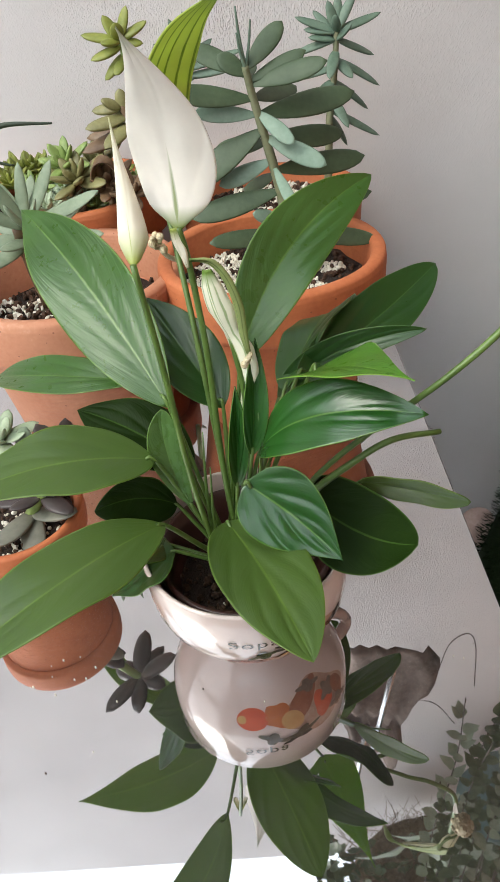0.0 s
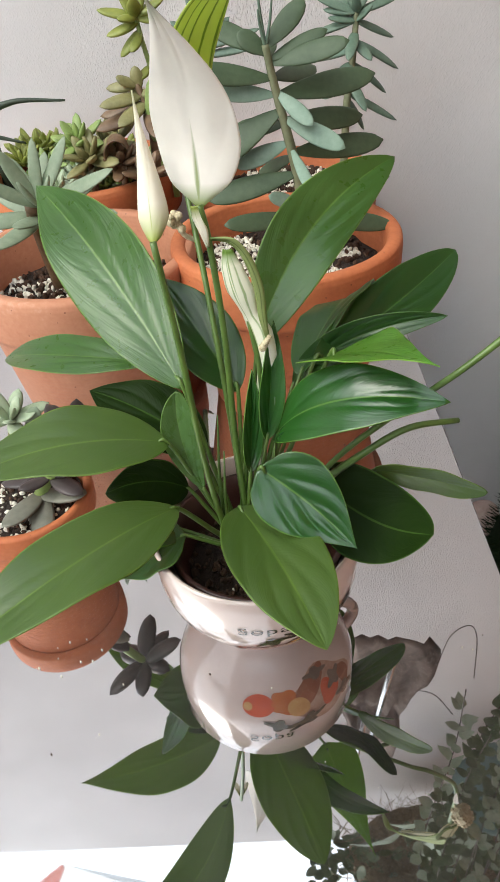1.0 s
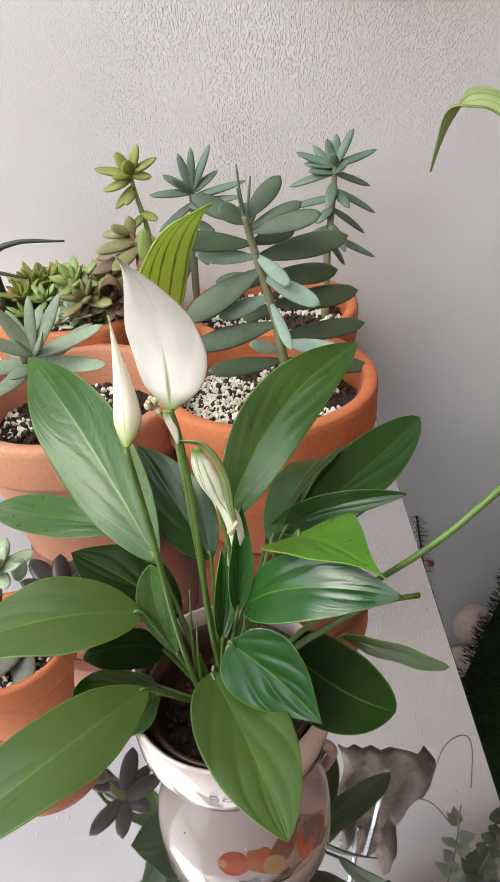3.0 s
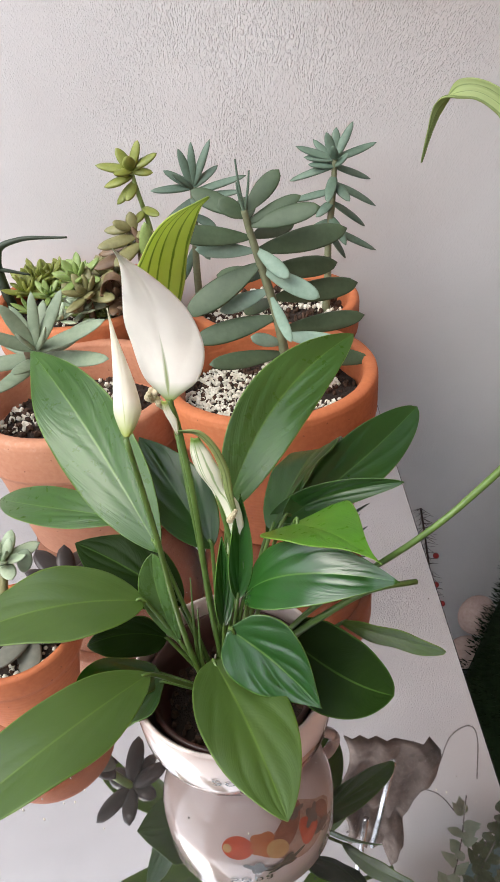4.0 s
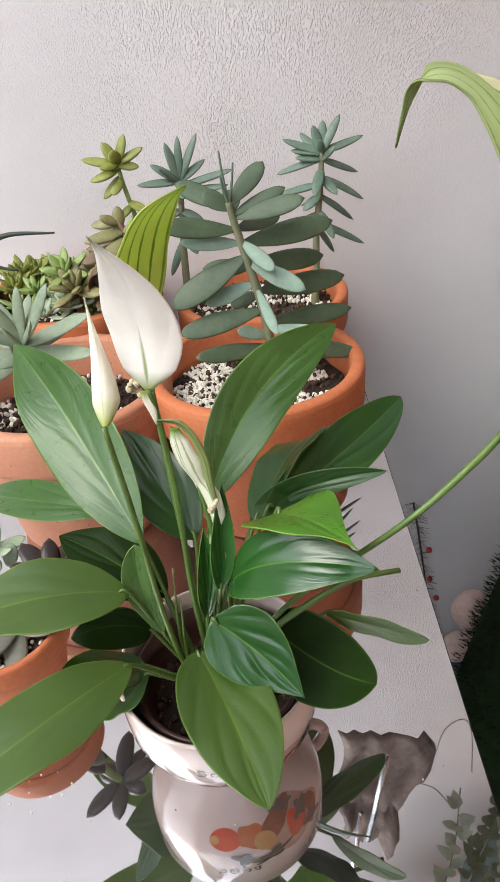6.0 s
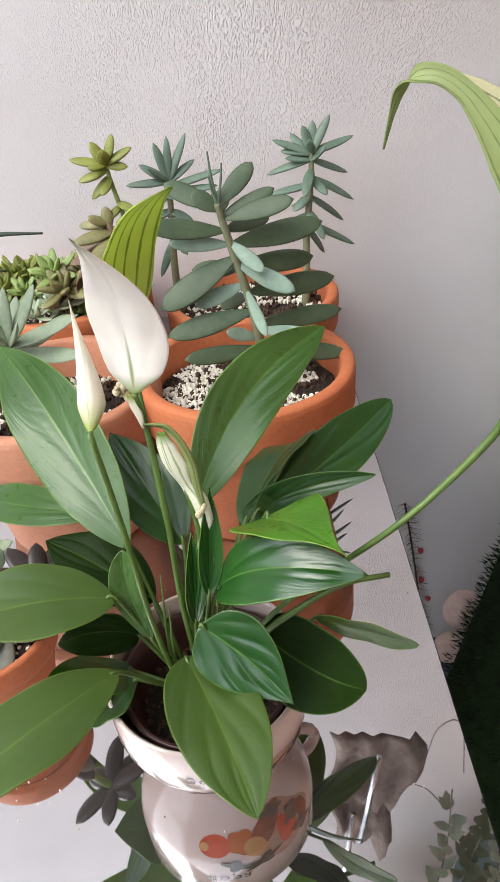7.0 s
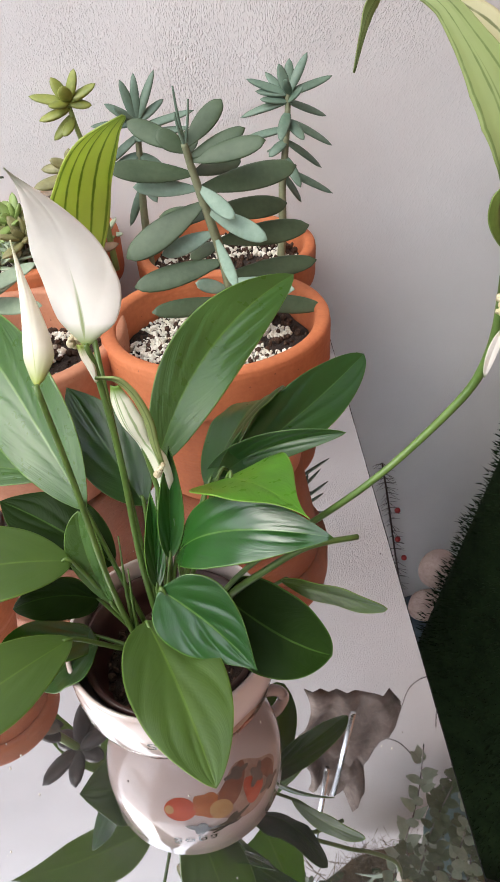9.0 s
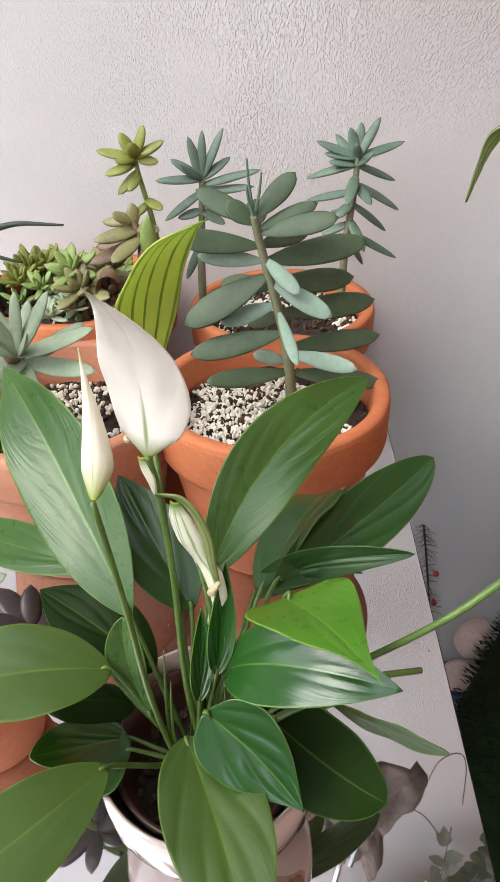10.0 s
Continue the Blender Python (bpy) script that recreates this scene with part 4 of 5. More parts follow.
pale = succulent("pale_rosette_succulent", T(-0.15, 0.335, 0.058), "pale green little rosette beside a dark succulent")
bm = bmesh.new()
tube(bm, [T(-0.145, 0.335, 0.056), T(-0.136, 0.346, 0.097)], 0.0032, 0.0026)
part("stem", bm, SUCC_OLIVE, pale)
rosette(pale, T(-0.136, 0.346, 0.100), 11, SUCC_PALE, 0.024, 0.014, 45, (0.1, 1.2), 0.35, (0.2, -0.3, 1))

bm = bmesh.new()
fat_leaf(bm, T(-0.126, 0.345, 0.090), (0.45, -0.1, 1.0), (0, -0.8, 0.4), 0.023, 0.015, 0.006, belly=0.7)
part("leaf", bm, SUCC_FROST, pale)

# ---- soup mug ----
MUG = (0.0115, 0.273)
MUG_PROFILE = [(0.026, 0.0), (0.0275, 0.002), (0.028, 0.005), (0.035, 0.0105), (0.0425, 0.018), (0.0495, 0.027), (0.0543, 0.036), (0.0568, 0.045), (0.0574, 0.055), (0.0574, 0.0735), (0.0562, 0.0755),
               (0.0546, 0.0745), (0.0545, 0.055), (0.0525, 0.042), (0.046, 0.028), (0.036, 0.017), (0.02, 0.010)]
mug = thing("soup_mug", T(*MUG, 0), "round cream glazed soup mug printed with vegetables", "mug")
bm = bmesh.new()
lathe(bm, MUG_PROFILE, T(*MUG, 0), 72)
part("body", bm, CERAMIC, mug)


def mug_radius(z):
    for (r0, z0), (r1, z1) in zip(MUG_PROFILE[:9], MUG_PROFILE[1:10]):
        if z0 <= z <= z1:
            return r0 + (r1 - r0) * (z - z0) / (z1 - z0)
    return 0.0575


def on_mug(bearing, z, out=0.0004):
    """A place on the mug's outside; bearing in metres of arc from its front, to the right."""
    a = -math.pi / 2 + bearing / 0.052
    r = mug_radius(z) + out
    return T(MUG[0] + r * math.cos(a), MUG[1] + r * math.sin(a), z)


def mug_print(name, centre, rx, rz, material, turn=0.0, out=0.0004, bumps=0, depth=0.0):
    """A printed shape that follows the mug's curve."""
    bm = bmesh.new()
    rings = []
    for j in range(1, 5):
        ring = []
        for k in range(28):
            a = 2 * math.pi * k / 28
            f = j / 4 * (1 + depth * math.cos(bumps * a))
            x, z = rx * f * math.cos(a), rz * f * math.sin(a)
            ring.append(bm.verts.new(on_mug(centre[0] + x * math.cos(turn) - z * math.sin(turn), centre[1] + x * math.sin(turn) + z * math.cos(turn), out)))
        rings.append(ring)
    mid = bm.verts.new(on_mug(centre[0], centre[1], out))
    for k in range(28):
        bm.faces.new((mid, rings[0][k], rings[0][(k + 1) % 28]))
    for a, b in zip(rings, rings[1:]):
        for k in range(28):
            bm.faces.new((a[k], b[k], b[(k + 1) % 28], a[(k + 1) % 28]))
    return part(name, bm, material, mug)


mug_print("printed_board", (0.038, 0.034), 0.024, 0.0150, PRINT_PEACH, 0.1, out=0.0002, bumps=4, depth=0.10)
mug_print("printed_tomato", (-0.005, 0.029), 0.0098, 0.0062, PRINT_RED)
mug_print("printed_highlight", (-0.0115, 0.029), 0.0028, 0.0025, PRINT_YELLOW, out=0.0007)
mug_print("printed_pumpkin", (0.012, 0.029), 0.010, 0.0065, PRINT_ORANGE, 0.2, bumps=5, depth=0.1)
mug_print("printed_carrot", (0.030, 0.026), 0.014, 0.0055, PRINT_BROWN, -0.45, out=0.0006, bumps=3, depth=0.15)
mug_print("printed_onion", (0.019, 0.033), 0.0070, 0.0055, PRINT_YELLOW, 0.3, out=0.0008)
mug_print("printed_leaf", (0.006, 0.042), 0.0068, 0.0034, PRINT_DARK, 0.4, out=0.0008, bumps=4, depth=0.35)
mug_print("printed_leaf", (0.022, 0.044), 0.0105, 0.0032, PRINT_DARK, -0.2, out=0.0008, bumps=5, depth=0.35)
mug_print("printed_pepper", (0.041, 0.035), 0.007, 0.008, PRINT_RED, 0.1, out=0.0005, bumps=3, depth=0.12)

for bx, bz, bw, bh, tilt in ((0.047, 0.030, 0.006, 0.004, -0.4), (0.052, 0.043, 0.007, 0.0035, 0.2), (0.036, 0.021, 0.008, 0.0025, 0.1)):
    mug_print("printed_leaf", (bx, bz), bw, bh, PRINT_GREY, tilt, out=0.0010, bumps=4, depth=0.3)
mug_print("printed_pepper", (0.055, 0.035), 0.005, 0.008, PRINT_BROWN, -0.3, out=0.0008, bumps=3, depth=0.15)

# lettering round the mug
curve = bpy.data.curves.new("lettering", "FONT")
curve.body, curve.size, curve.extrude, curve.align_x = "Sopa", 0.0115, 0.0, "LEFT"
curve.space_character = 1.15
words = bpy.data.objects.new("lettering", curve)
scene.collection.objects.link(words)
bpy.context.view_layer.update()
me = bpy.data.meshes.new_from_object(words.evaluated_get(bpy.context.evaluated_depsgraph_get()))
bpy.data.objects.remove(words)
bm = bmesh.new()
bm.from_mesh(me)
bpy.data.meshes.remove(me)
bmesh.ops.subdivide_edges(bm, edges=[e for e in bm.edges if e.calc_length() > 0.002], cuts=2)
bmesh.ops.triangulate(bm, faces=bm.faces[:])
for v in bm.verts:
    v.co = on_mug(-0.0105 + v.co.x, 0.0505 + v.co.y * 0.75, 0.0005)
part("lettering", bm, PRINT_DARK, mug, "dark printed word Sopa")
bm = bmesh.new()
lathe(bm, [(0.0268, 0.0016), (0.0281, 0.0020), (0.0284, 0.0048), (0.0270, 0.0052)], T(*MUG, 0), 72)
part("foot_stripe", bm, PRINT_ORANGE, mug, "orange painted line round the foot")
bm = bmesh.new()
a = radians(25)
out = Vector((math.cos(a), math.sin(a), 0))
c = T(*MUG, 0)
tube(bm, spline([c + out * 0.052 + V(0, 0, 0.058), c + out * 0.062 + V(0, 0, 0.059), c + out * 0.068 + V(0, 0, 0.047), c + out * 0.061 + V(0, 0, 0.034), c + out * 0.046 + V(0, 0, 0.027)], 8), 0.0042, 0.004, 12)
part("handle", bm, CERAMIC, mug)
inner = thing("nursery_pot", T(*MUG, 0.012), "dark maroon plastic nursery pot inside a mug", "plant pot")
bm = bmesh.new()
lathe(bm, [(0.034, 0.0185), (0.046, 0.062), (0.0495, 0.0625), (0.0495, 0.067), (0.047, 0.0672), (0.044, 0.055), (0.036, 0.03)], T(*MUG, 0), 48)
part("body", bm, NURSERY, inner)
potting_bed(*MUG, 0.041, 0.042, 16, "dark moist soil at the foot of a peace lily", 0.03, count=260, size=(0.002, 0.006))

# ---- peace lily ----
CROWN = T(0.006, 0.266, 0.058)
lily = thing("peace_lily", CROWN, "peace lily with glossy green leaves and white flowers", "peace lily")


def lily_leaf(base, tip, across, width, material=LEAF, root=(0, 0), bow=0.0, label="", **kw):
    b, t = T(*base), T(*tip)
    bm = bmesh.new()
    blade(bm, b, t, across, width, **kw)
    leaf = part("leaf", bm, material, lily, label, solid=0.0005)
    start = CROWN + V(root[0], root[1], 0)
    go = (t - b).normalized()
    mid = start.lerp(b, 0.55) + V(0, 0, bow)
    bm = bmesh.new()
    tube(bm, spline([start, mid, b, b + go * (t - b).length * 0.06], 6), 0.0015, 0.0008, 8)
    part("petiole", bm, STEM, leaf)
    return leaf


# base, tip, sideways direction, width
lily_leaf((0.0192, 0.2844, 0.1800), (0.0913, 0.3532, 0.2389), (0.76, -0.31, -0.57), 0.0345, LEAF_SHEEN, arch=0.041, sweep=-0.099, belly=0.50, point=0.77, fold=0.2, ripple=0.0007, grooves=3.4, seed=1.0, label="large upright glossy leaf")
lily_leaf((-0.0167, 0.2750, 0.1631), (-0.0981, 0.3931, 0.2245), (0.80, 0.27, 0.54), 0.0460, LEAF_SHEEN, arch=0.043, sweep=0.033, belly=0.59, point=1.17, fold=0.2, ripple=0.0008, grooves=3.0, seed=2.0, label="large upright glossy leaf")
lily_leaf((0.0460, 0.2949, 0.1602), (0.1309, 0.3647, 0.1833), (0.64, -0.65, -0.40), 0.0330, LEAF_DEEP, arch=-0.025, sweep=0.017, belly=0.54, point=0.73, fold=0.15, ripple=0.0016, seed=3.0)
lily_leaf((0.0401, 0.3047, 0.1473), (0.0773, 0.3774, 0.1480), (0.75, -0.39, 0.54), 0.0440, LEAF_DEEP, arch=0.165, sweep=0.168, belly=0.46, point=0.45, fold=0.15, seed=4.0)
lily_leaf((0.0371, 0.3150, 0.1351), (0.1096, 0.2941, 0.1826), (0.38, -0.49, -0.79), 0.0175, LEAF_DEEP, arch=0.089, sweep=-0.100, belly=0.32, point=0.52, fold=0.3, seed=5.0, label="narrow dark leaf with a curled tip")
lily_leaf((0.0243, 0.2639, 0.1388), (0.0937, 0.2239, 0.1839), (-0.15, -0.84, -0.52), 0.0320, arch=0.176, sweep=-0.038, belly=0.61, point=1.17, fold=0.15, ripple=0.0010, grooves=2.0, seed=7.0, label="glossy leaf lying level")
lily_leaf((0.0515, 0.2736, 0.1768), (0.0822, 0.2057, 0.2129), (-0.90, -0.43, -0.04), 0.0446, LEAF_YOUNG, arch=0.041, sweep=-0.013, belly=0.30, point=1.20, fold=0.1, ripple=0.0004, seed=6.0, label="bright yellow-green bent young leaf")
lily_leaf((0.0169, 0.2453, 0.1366), (0.0589, 0.2173, 0.1095), (-0.65, -0.31, -0.69), 0.0385, arch=-0.03, sweep=-0.029, belly=0.39, point=0.94, fold=0.12, ripple=0.0022, seed=5.6, label="small heart-shaped glossy leaf")
lily_leaf((0.0446, 0.2558, 0.1167), (0.0930, 0.2185, 0.1148), (-0.44, -0.53, -0.73), 0.0435, LEAF_SHADED, arch=-0.209, sweep=0.114, belly=0.30, point=0.45, fold=0.12, ripple=0.0008, seed=9.0)
lily_leaf((0.0053, 0.2525, 0.1054), (0.0399, 0.1655, 0.1094), (-0.93, -0.37, 0.04), 0.0445, LEAF_DULL, arch=0.029, sweep=-0.015, belly=0.46, point=0.73, fold=0.12, ripple=0.0016, seed=10.0, label="broad leaf hanging over the mug")
lily_leaf((0.0739, 0.2641, 0.1149), (0.1215, 0.2369, 0.1211), (0.21, 0.15, -0.97), 0.0188, LEAF_DULL, arch=0.023, sweep=-0.057, belly=0.43, point=0.49, fold=0.15, ripple=0.0004, seed=11.0)
lily_leaf((-0.0265, 0.2642, 0.1398), (-0.1258, 0.2355, 0.1422), (-0.28, 0.96, 0.05), 0.0455, LEAF_DULL, arch=0.108, sweep=0.009, belly=0.53, point=1.35, fold=0.12, ripple=0.0006, seed=12.0)
lily_leaf((-0.0215, 0.2715, 0.1030), (-0.0628, 0.2632, 0.1101), (0.17, -0.02, 0.98), 0.0344, LEAF_SHADED, arch=0.039, sweep=0.20, belly=0.44, point=0.66, fold=0.15, seed=13.0)
lily_leaf((-0.0193, 0.2190, 0.1398), (-0.1087, 0.1372, 0.1352), (-0.68, 0.74, 0.01), 0.0368, LEAF_DULL, arch=0.204, sweep=-0.125, belly=0.55, point=1.44, fold=0.10, ripple=0.0005, seed=14.0, label="broad leaf drooping over the table")
lily_leaf((-0.0263, 0.2636, 0.0760), (-0.0625, 0.2504, 0.0580), (-0.26, 0.95, -0.19), 0.0453, LEAF_DEEP, arch=0.049, sweep=-0.003, belly=0.34, point=0.81, fold=0.12, seed=15.0)
lily_leaf((-0.0321, 0.3082, 0.1577), (-0.1439, 0.3861, 0.1195), (0.44, 0.82, 0.37), 0.0263, LEAF_SHEEN, arch=0.112, sweep=-0.062, belly=0.56, point=1.26, fold=0.15, seed=16.0)
lily_leaf((0.008, 0.290, 0.150), (-0.032, 0.345, 0.188), (0.8, 0.4, 0.2), 0.034, LEAF_DEEP, arch=0.06, fold=0.2, belly=0.5, seed=17.0)
lily_leaf((-0.0115, 0.2606, 0.1097), (-0.0212, 0.2766, 0.1609), (0.98, 0.09, 0.16), 0.0175, LEAF_PALE, ripple=0.0012, grooves=1.4, arch=-0.05, sweep=-0.079, belly=0.70, point=1.03, fold=0.35, seed=18.0, label="narrow half-rolled young leaf")
lily_leaf((-0.010, 0.275, 0.125), (-0.072, 0.310, 0.142), (0.3, 0.8, 0.3), 0.036, LEAF_SHADED, arch=0.1, fold=0.15, belly=0.5, seed=19.0)
lily_leaf((0.021, 0.262, 0.140), (0.027, 0.276, 0.196), (1.0, 0.2, 0.0), 0.012, LEAF, arch=0.02, fold=0.8, belly=0.5, seed=20.0, label="narrow half-rolled young leaf")
lily_leaf((-0.0287, 0.2734, 0.0700), (-0.0632, 0.2384, 0.1114), (-0.52, 0.82, 0.23), 0.0270, LEAF, arch=-0.040, sweep=0.025, belly=0.48, point=0.76, fold=0.12, seed=21.0)
lily_leaf((0.012, 0.262, 0.120), (0.016, 0.270, 0.175), (1.0, 0.2, 0.0), 0.010, LEAF, arch=0.02, fold=0.8, belly=0.5, seed=22.0, label="narrow half-rolled young leaf")


rnd = random.Random(51)
for k in range(8):
    a = rnd.uniform(0, 6.283)
    bm = bmesh.new()
    top = CROWN + V(0.014 * math.cos(a) + 0.006, 0.009 * math.sin(a), rnd.uniform(0.05, 0.125))
    foot = CROWN + V(0.010 * math.cos(a + 0.5), 0.008 * math.sin(a + 0.5), -0.004)
    tube(bm, spline([foot, foot.lerp(top, 0.5) + V(0.003 * math.cos(a), 0, 0), top], 5), 0.0019, 0.0003, 8)
    part("shoot", bm, STEM, lily)


def flower_stem(points, r0=0.0016, r1=0.0014):
    bm = bmesh.new()
    tube(bm, spline(points, 8), r0, r1, 10)
    return part("flower_stem", bm, STEM, lily)


def spathe(stem, base, tip, across, width, material, label, **kw):
    bm = bmesh.new()
    blade(bm, T(*base), T(*tip), across, width, **kw)
    return part("spathe", bm, material, stem, label, solid=0.0006)


def ribbon(bm, points, widths, tilt, steps=8, nu=10, cup=0.6, twist=0.0):
    """A long hood along a bent line; widths at the points, tilt gives its sideways direction."""
    line = spline(points, steps)
    uvl = bm.loops.layers.uv.verify()
    n = len(line) - 1
    grid = []
    for j, p in enumerate(line):
        v = j / n
        k = v * (len(widths) - 1)
        i = min(int(k), len(widths) - 2)
        w = (widths[i] + (widths[i + 1] - widths[i]) * (k - i)) / 2
        d = (line[min(j + 1, n)] - line[max(j - 1, 0)]).normalized()
        s = Vector(tilt) - d * d.dot(Vector(tilt))
        s.normalize()
        s.rotate(Matrix.Rotation(twist * v, 3, d))
        q = s.cross(d)
        row = []
        for m in range(nu + 1):
            u = 2 * m / nu - 1
            row.append((bm.verts.new(p + s * u * w + q * (cup * u * u * w + 0.0004 * math.sin(u * 14))), (m / nu, v)))
        grid.append(row)
    for j in range(n):
        for i in range(nu):
            c = (grid[j][i], grid[j][i + 1], grid[j + 1][i + 1], grid[j + 1][i])
            f = bm.faces.new([x[0] for x in c])
            for loop, x in zip(f.loops, c):
                loop[uvl].uv = x[1]


s1 = flower_stem([CROWN + V(0.004, 0.0, 0), T(0.006, 0.266, 0.13), T(0.005, 0.274, 0.19), T(0.002, 0.280, 0.232), T(-0.0004, 0.2808, 0.2475)])
spathe(s1, (-0.0004, 0.2808, 0.2448), (-0.0090, 0.2672, 0.3208), (0.93, -0.38, 0.04), 0.0385, SPATHE, "large white flower hood", arch=-0.156, sweep=-0.023, belly=0.52, point=1.55, fold=0.06, ripple=0.0022, grooves=1.3, roll=-0.45, foot=0.10, wave=0.012, seed=31.0)
bm = bmesh.new()
ribbon(bm, [T(-0.0026, 0.2800, 0.2475), T(-0.0018, 0.2795, 0.2420), T(0.0, 0.2785, 0.2370), T(0.0014, 0.2778, 0.2310)], [0.0035, 0.0042, 0.0034, 0.0008], (0.9, -0.3, 0.3), cup=0.5)
part("hood_foot", bm, SPATHE_BUD, s1, "cream flap of the hood along the stem", solid=0.0005)
s2 = flower_stem([CROWN + V(-0.006, -0.006, 0), T(-0.009, 0.258, 0.125), T(-0.0135, 0.260, 0.19), T(-0.0183, 0.2619, 0.241)])
spathe(s2, (-0.0183, 0.2619, 0.2386), (-0.0217, 0.2899, 0.2892), (0.99, -0.05, 0.10), 0.0172, SPATHE_BUD, "narrow rolled white flower bud", arch=-0.10, sweep=-0.011, belly=0.31, point=1.22, fold=0.0, ripple=0.0004, roll=-1.45, foot=0.22, seed=32.0)
s3 = flower_stem([CROWN + V(0.008, -0.002, 0), T(0.018, 0.266, 0.11), T(0.0200, 0.2715, 0.145), T(0.0199, 0.2713, 0.172), T(0.0165, 0.274, 0.198)])
bm = bmesh.new()
ribbon(bm, [T(0.0092, 0.2725, 0.2316), T(0.0099, 0.2715, 0.2232), T(0.0122, 0.2710, 0.2118), T(0.0160, 0.2725, 0.2009), T(0.0190, 0.2715, 0.1927), T(0.0209, 0.2710, 0.1820), T(0.0202, 0.2715, 0.1712), T(0.0180, 0.2725, 0.1613)],
       [0.0035, 0.0095, 0.0130, 0.0080, 0.0125, 0.0115, 0.0075, 0.0020], (0.95, -0.32, 0.02), cup=0.55, twist=0.5)
part("spathe", bm, SPATHE_YOUNG, s3, "twisted cream young flower hood striped with green", solid=0.0006)
bm = bmesh.new()
ribbon(bm, [T(0.0031, 0.2700, 0.2376), T(0.0116, 0.2695, 0.2354), T(0.0172, 0.2690, 0.2273), T(0.0206, 0.2690, 0.2145), T(0.0216, 0.2690, 0.2013), T(0.0240, 0.2690, 0.1900)],
       [0.0006, 0.0030, 0.0036, 0.0042, 0.0036, 0.0012], (0.8, -0.5, 0.3), cup=0.8)
part("hood_edge", bm, SPATHE_CALLA, s3, "pale green rolled edge of the young hood", solid=0.0005)
bm = bmesh.new()
for k in range(5):
    bmesh.ops.create_icosphere(bm, subdivisions=2, radius=0.0019 - 0.0002 * k, matrix=Matrix.Translation(T(0.0215 + 0.0008 * k, 0.2668, 0.1880 + 0.0013 * k)))
part("spadix", bm, SPADIX, s3, "dry tan spadix tip")
s4 = flower_stem([CROWN + V(0.002, 0.006, 0), T(0.003, 0.285, 0.14), T(-0.004, 0.312, 0.20), T(-0.0113, 0.3439, 0.236)])
spathe(s4, (-0.0113, 0.3439, 0.2334), (0.0233, 0.3226, 0.3231), (0.57, 0.82, -0.03), 0.0404, SPATHE_STRIPED, "yellow-green striped flower hood seen from behind", arch=-0.25, sweep=0.11, belly=0.45, point=0.61, fold=0.1, ripple=0.0003, seed=34.0)
bm = bmesh.new()
tube(bm, spline([T(-0.008, 0.330, 0.213), T(-0.013, 0.328, 0.217), T(-0.0162, 0.327, 0.224)], 5), 0.0012, 0.0014, 8)
rk = random.Random(53)
for k in range(16):
    bmesh.ops.create_icosphere(bm, subdivisions=2, radius=rk.uniform(0.0012, 0.0024), matrix=Matrix.Translation(T(-0.0162 + rk.uniform(-0.0025, 0.003), 0.327 + rk.uniform(-0.003, 0.002), 0.220 + 0.009 * k / 16)))
part("spadix", bm, SPADIX, s4, "cream knobbly spadix")
s5 = flower_stem([CROWN + V(0.012, 0.0, 0), T(0.052, 0.257, 0.128), T(0.1090, 0.2560, 0.1787), T(0.1321, 0.2590, 0.1994), T(0.1520, 0.2610, 0.2228), T(0.1582, 0.2610, 0.2384), T(0.1597, 0.2600, 0.2523), T(0.1594, 0.2590, 0.2643), T(0.1584, 0.2570, 0.2750), T(0.1575, 0.2550, 0.2848)], 0.0013, 0.0025)


# curled dead leaf among the bronze rosettes
bm = bmesh.new()
ribbon(bm, [T(-0.091 + 0.0095 * math.cos(a), 0.613 + 0.003 * math.sin(a * 0.5), 0.176 + 0.0125 * math.sin(a)) for a in [0.4 + 0.62 * k for k in range(9)]],
       [0.004, 0.009, 0.012, 0.013, 0.013, 0.012, 0.010, 0.007, 0.002], (0.1, 1, 0.2), cup=0.3)
part("dry_leaf", bm, SUCC_BROWN, clump, "curled dry brown leaf", solid=0.0012)
# arching hood on the long stem
bm = bmesh.new()
ribbon(bm, [T(0.1535, 0.2570, 0.3047), T(0.1532, 0.2570, 0.3148), T(0.1508, 0.2590, 0.3261), T(0.1458, 0.2630, 0.3364), T(0.1387, 0.2680, 0.3472), T(0.1315, 0.2730, 0.3564), T(0.1238, 0.2780, 0.3616), T(0.1169, 0.2820, 0.3615), T(0.1125, 0.2860, 0.3568), T(0.1102, 0.2890, 0.3490), T(0.1079, 0.2910, 0.3371)],
       [0.0028, 0.0103, 0.0159, 0.0149, 0.0099, 0.0064, 0.0061, 0.0066, 0.0048, 0.0018, 0.0002], (0.72, -0.15, 0.62), cup=0.35, twist=0.15)
part("spathe", bm, SPATHE_CALLA, s5, "long pale green arching hood with dark veins", solid=0.0006)
bm = bmesh.new()
ribbon(bm, [T(0.1259, 0.2790, 0.3623), T(0.1348, 0.2750, 0.3566), T(0.1441, 0.2710, 0.3508), T(0.1529, 0.2670, 0.3426), T(0.1582, 0.2620, 0.3326)],
       [0.0015, 0.0076, 0.0095, 0.0084, 0.0023], (0.72, -0.1, 0.62), cup=0.2)
part("spathe_inside", bm, SPATHE_CREAM, s5, "cream inner side of the hood with dark veins", solid=0.0006)
bm = bmesh.new()
ribbon(bm, [T(0.1592, 0.2560, 0.3178), T(0.1574, 0.2530, 0.3114), T(0.1569, 0.2520, 0.3026), T(0.1585, 0.2520, 0.2930), T(0.1613, 0.2540, 0.2853)],
       [0.0016, 0.0114, 0.0160, 0.0151, 0.0063], (0.95, 0.1, 0.1), cup=0.3)
part("spathe_fold", bm, SPATHE_CREAM, s5, "cream rolled flap with dark veins", solid=0.0006)
bm = bmesh.new()
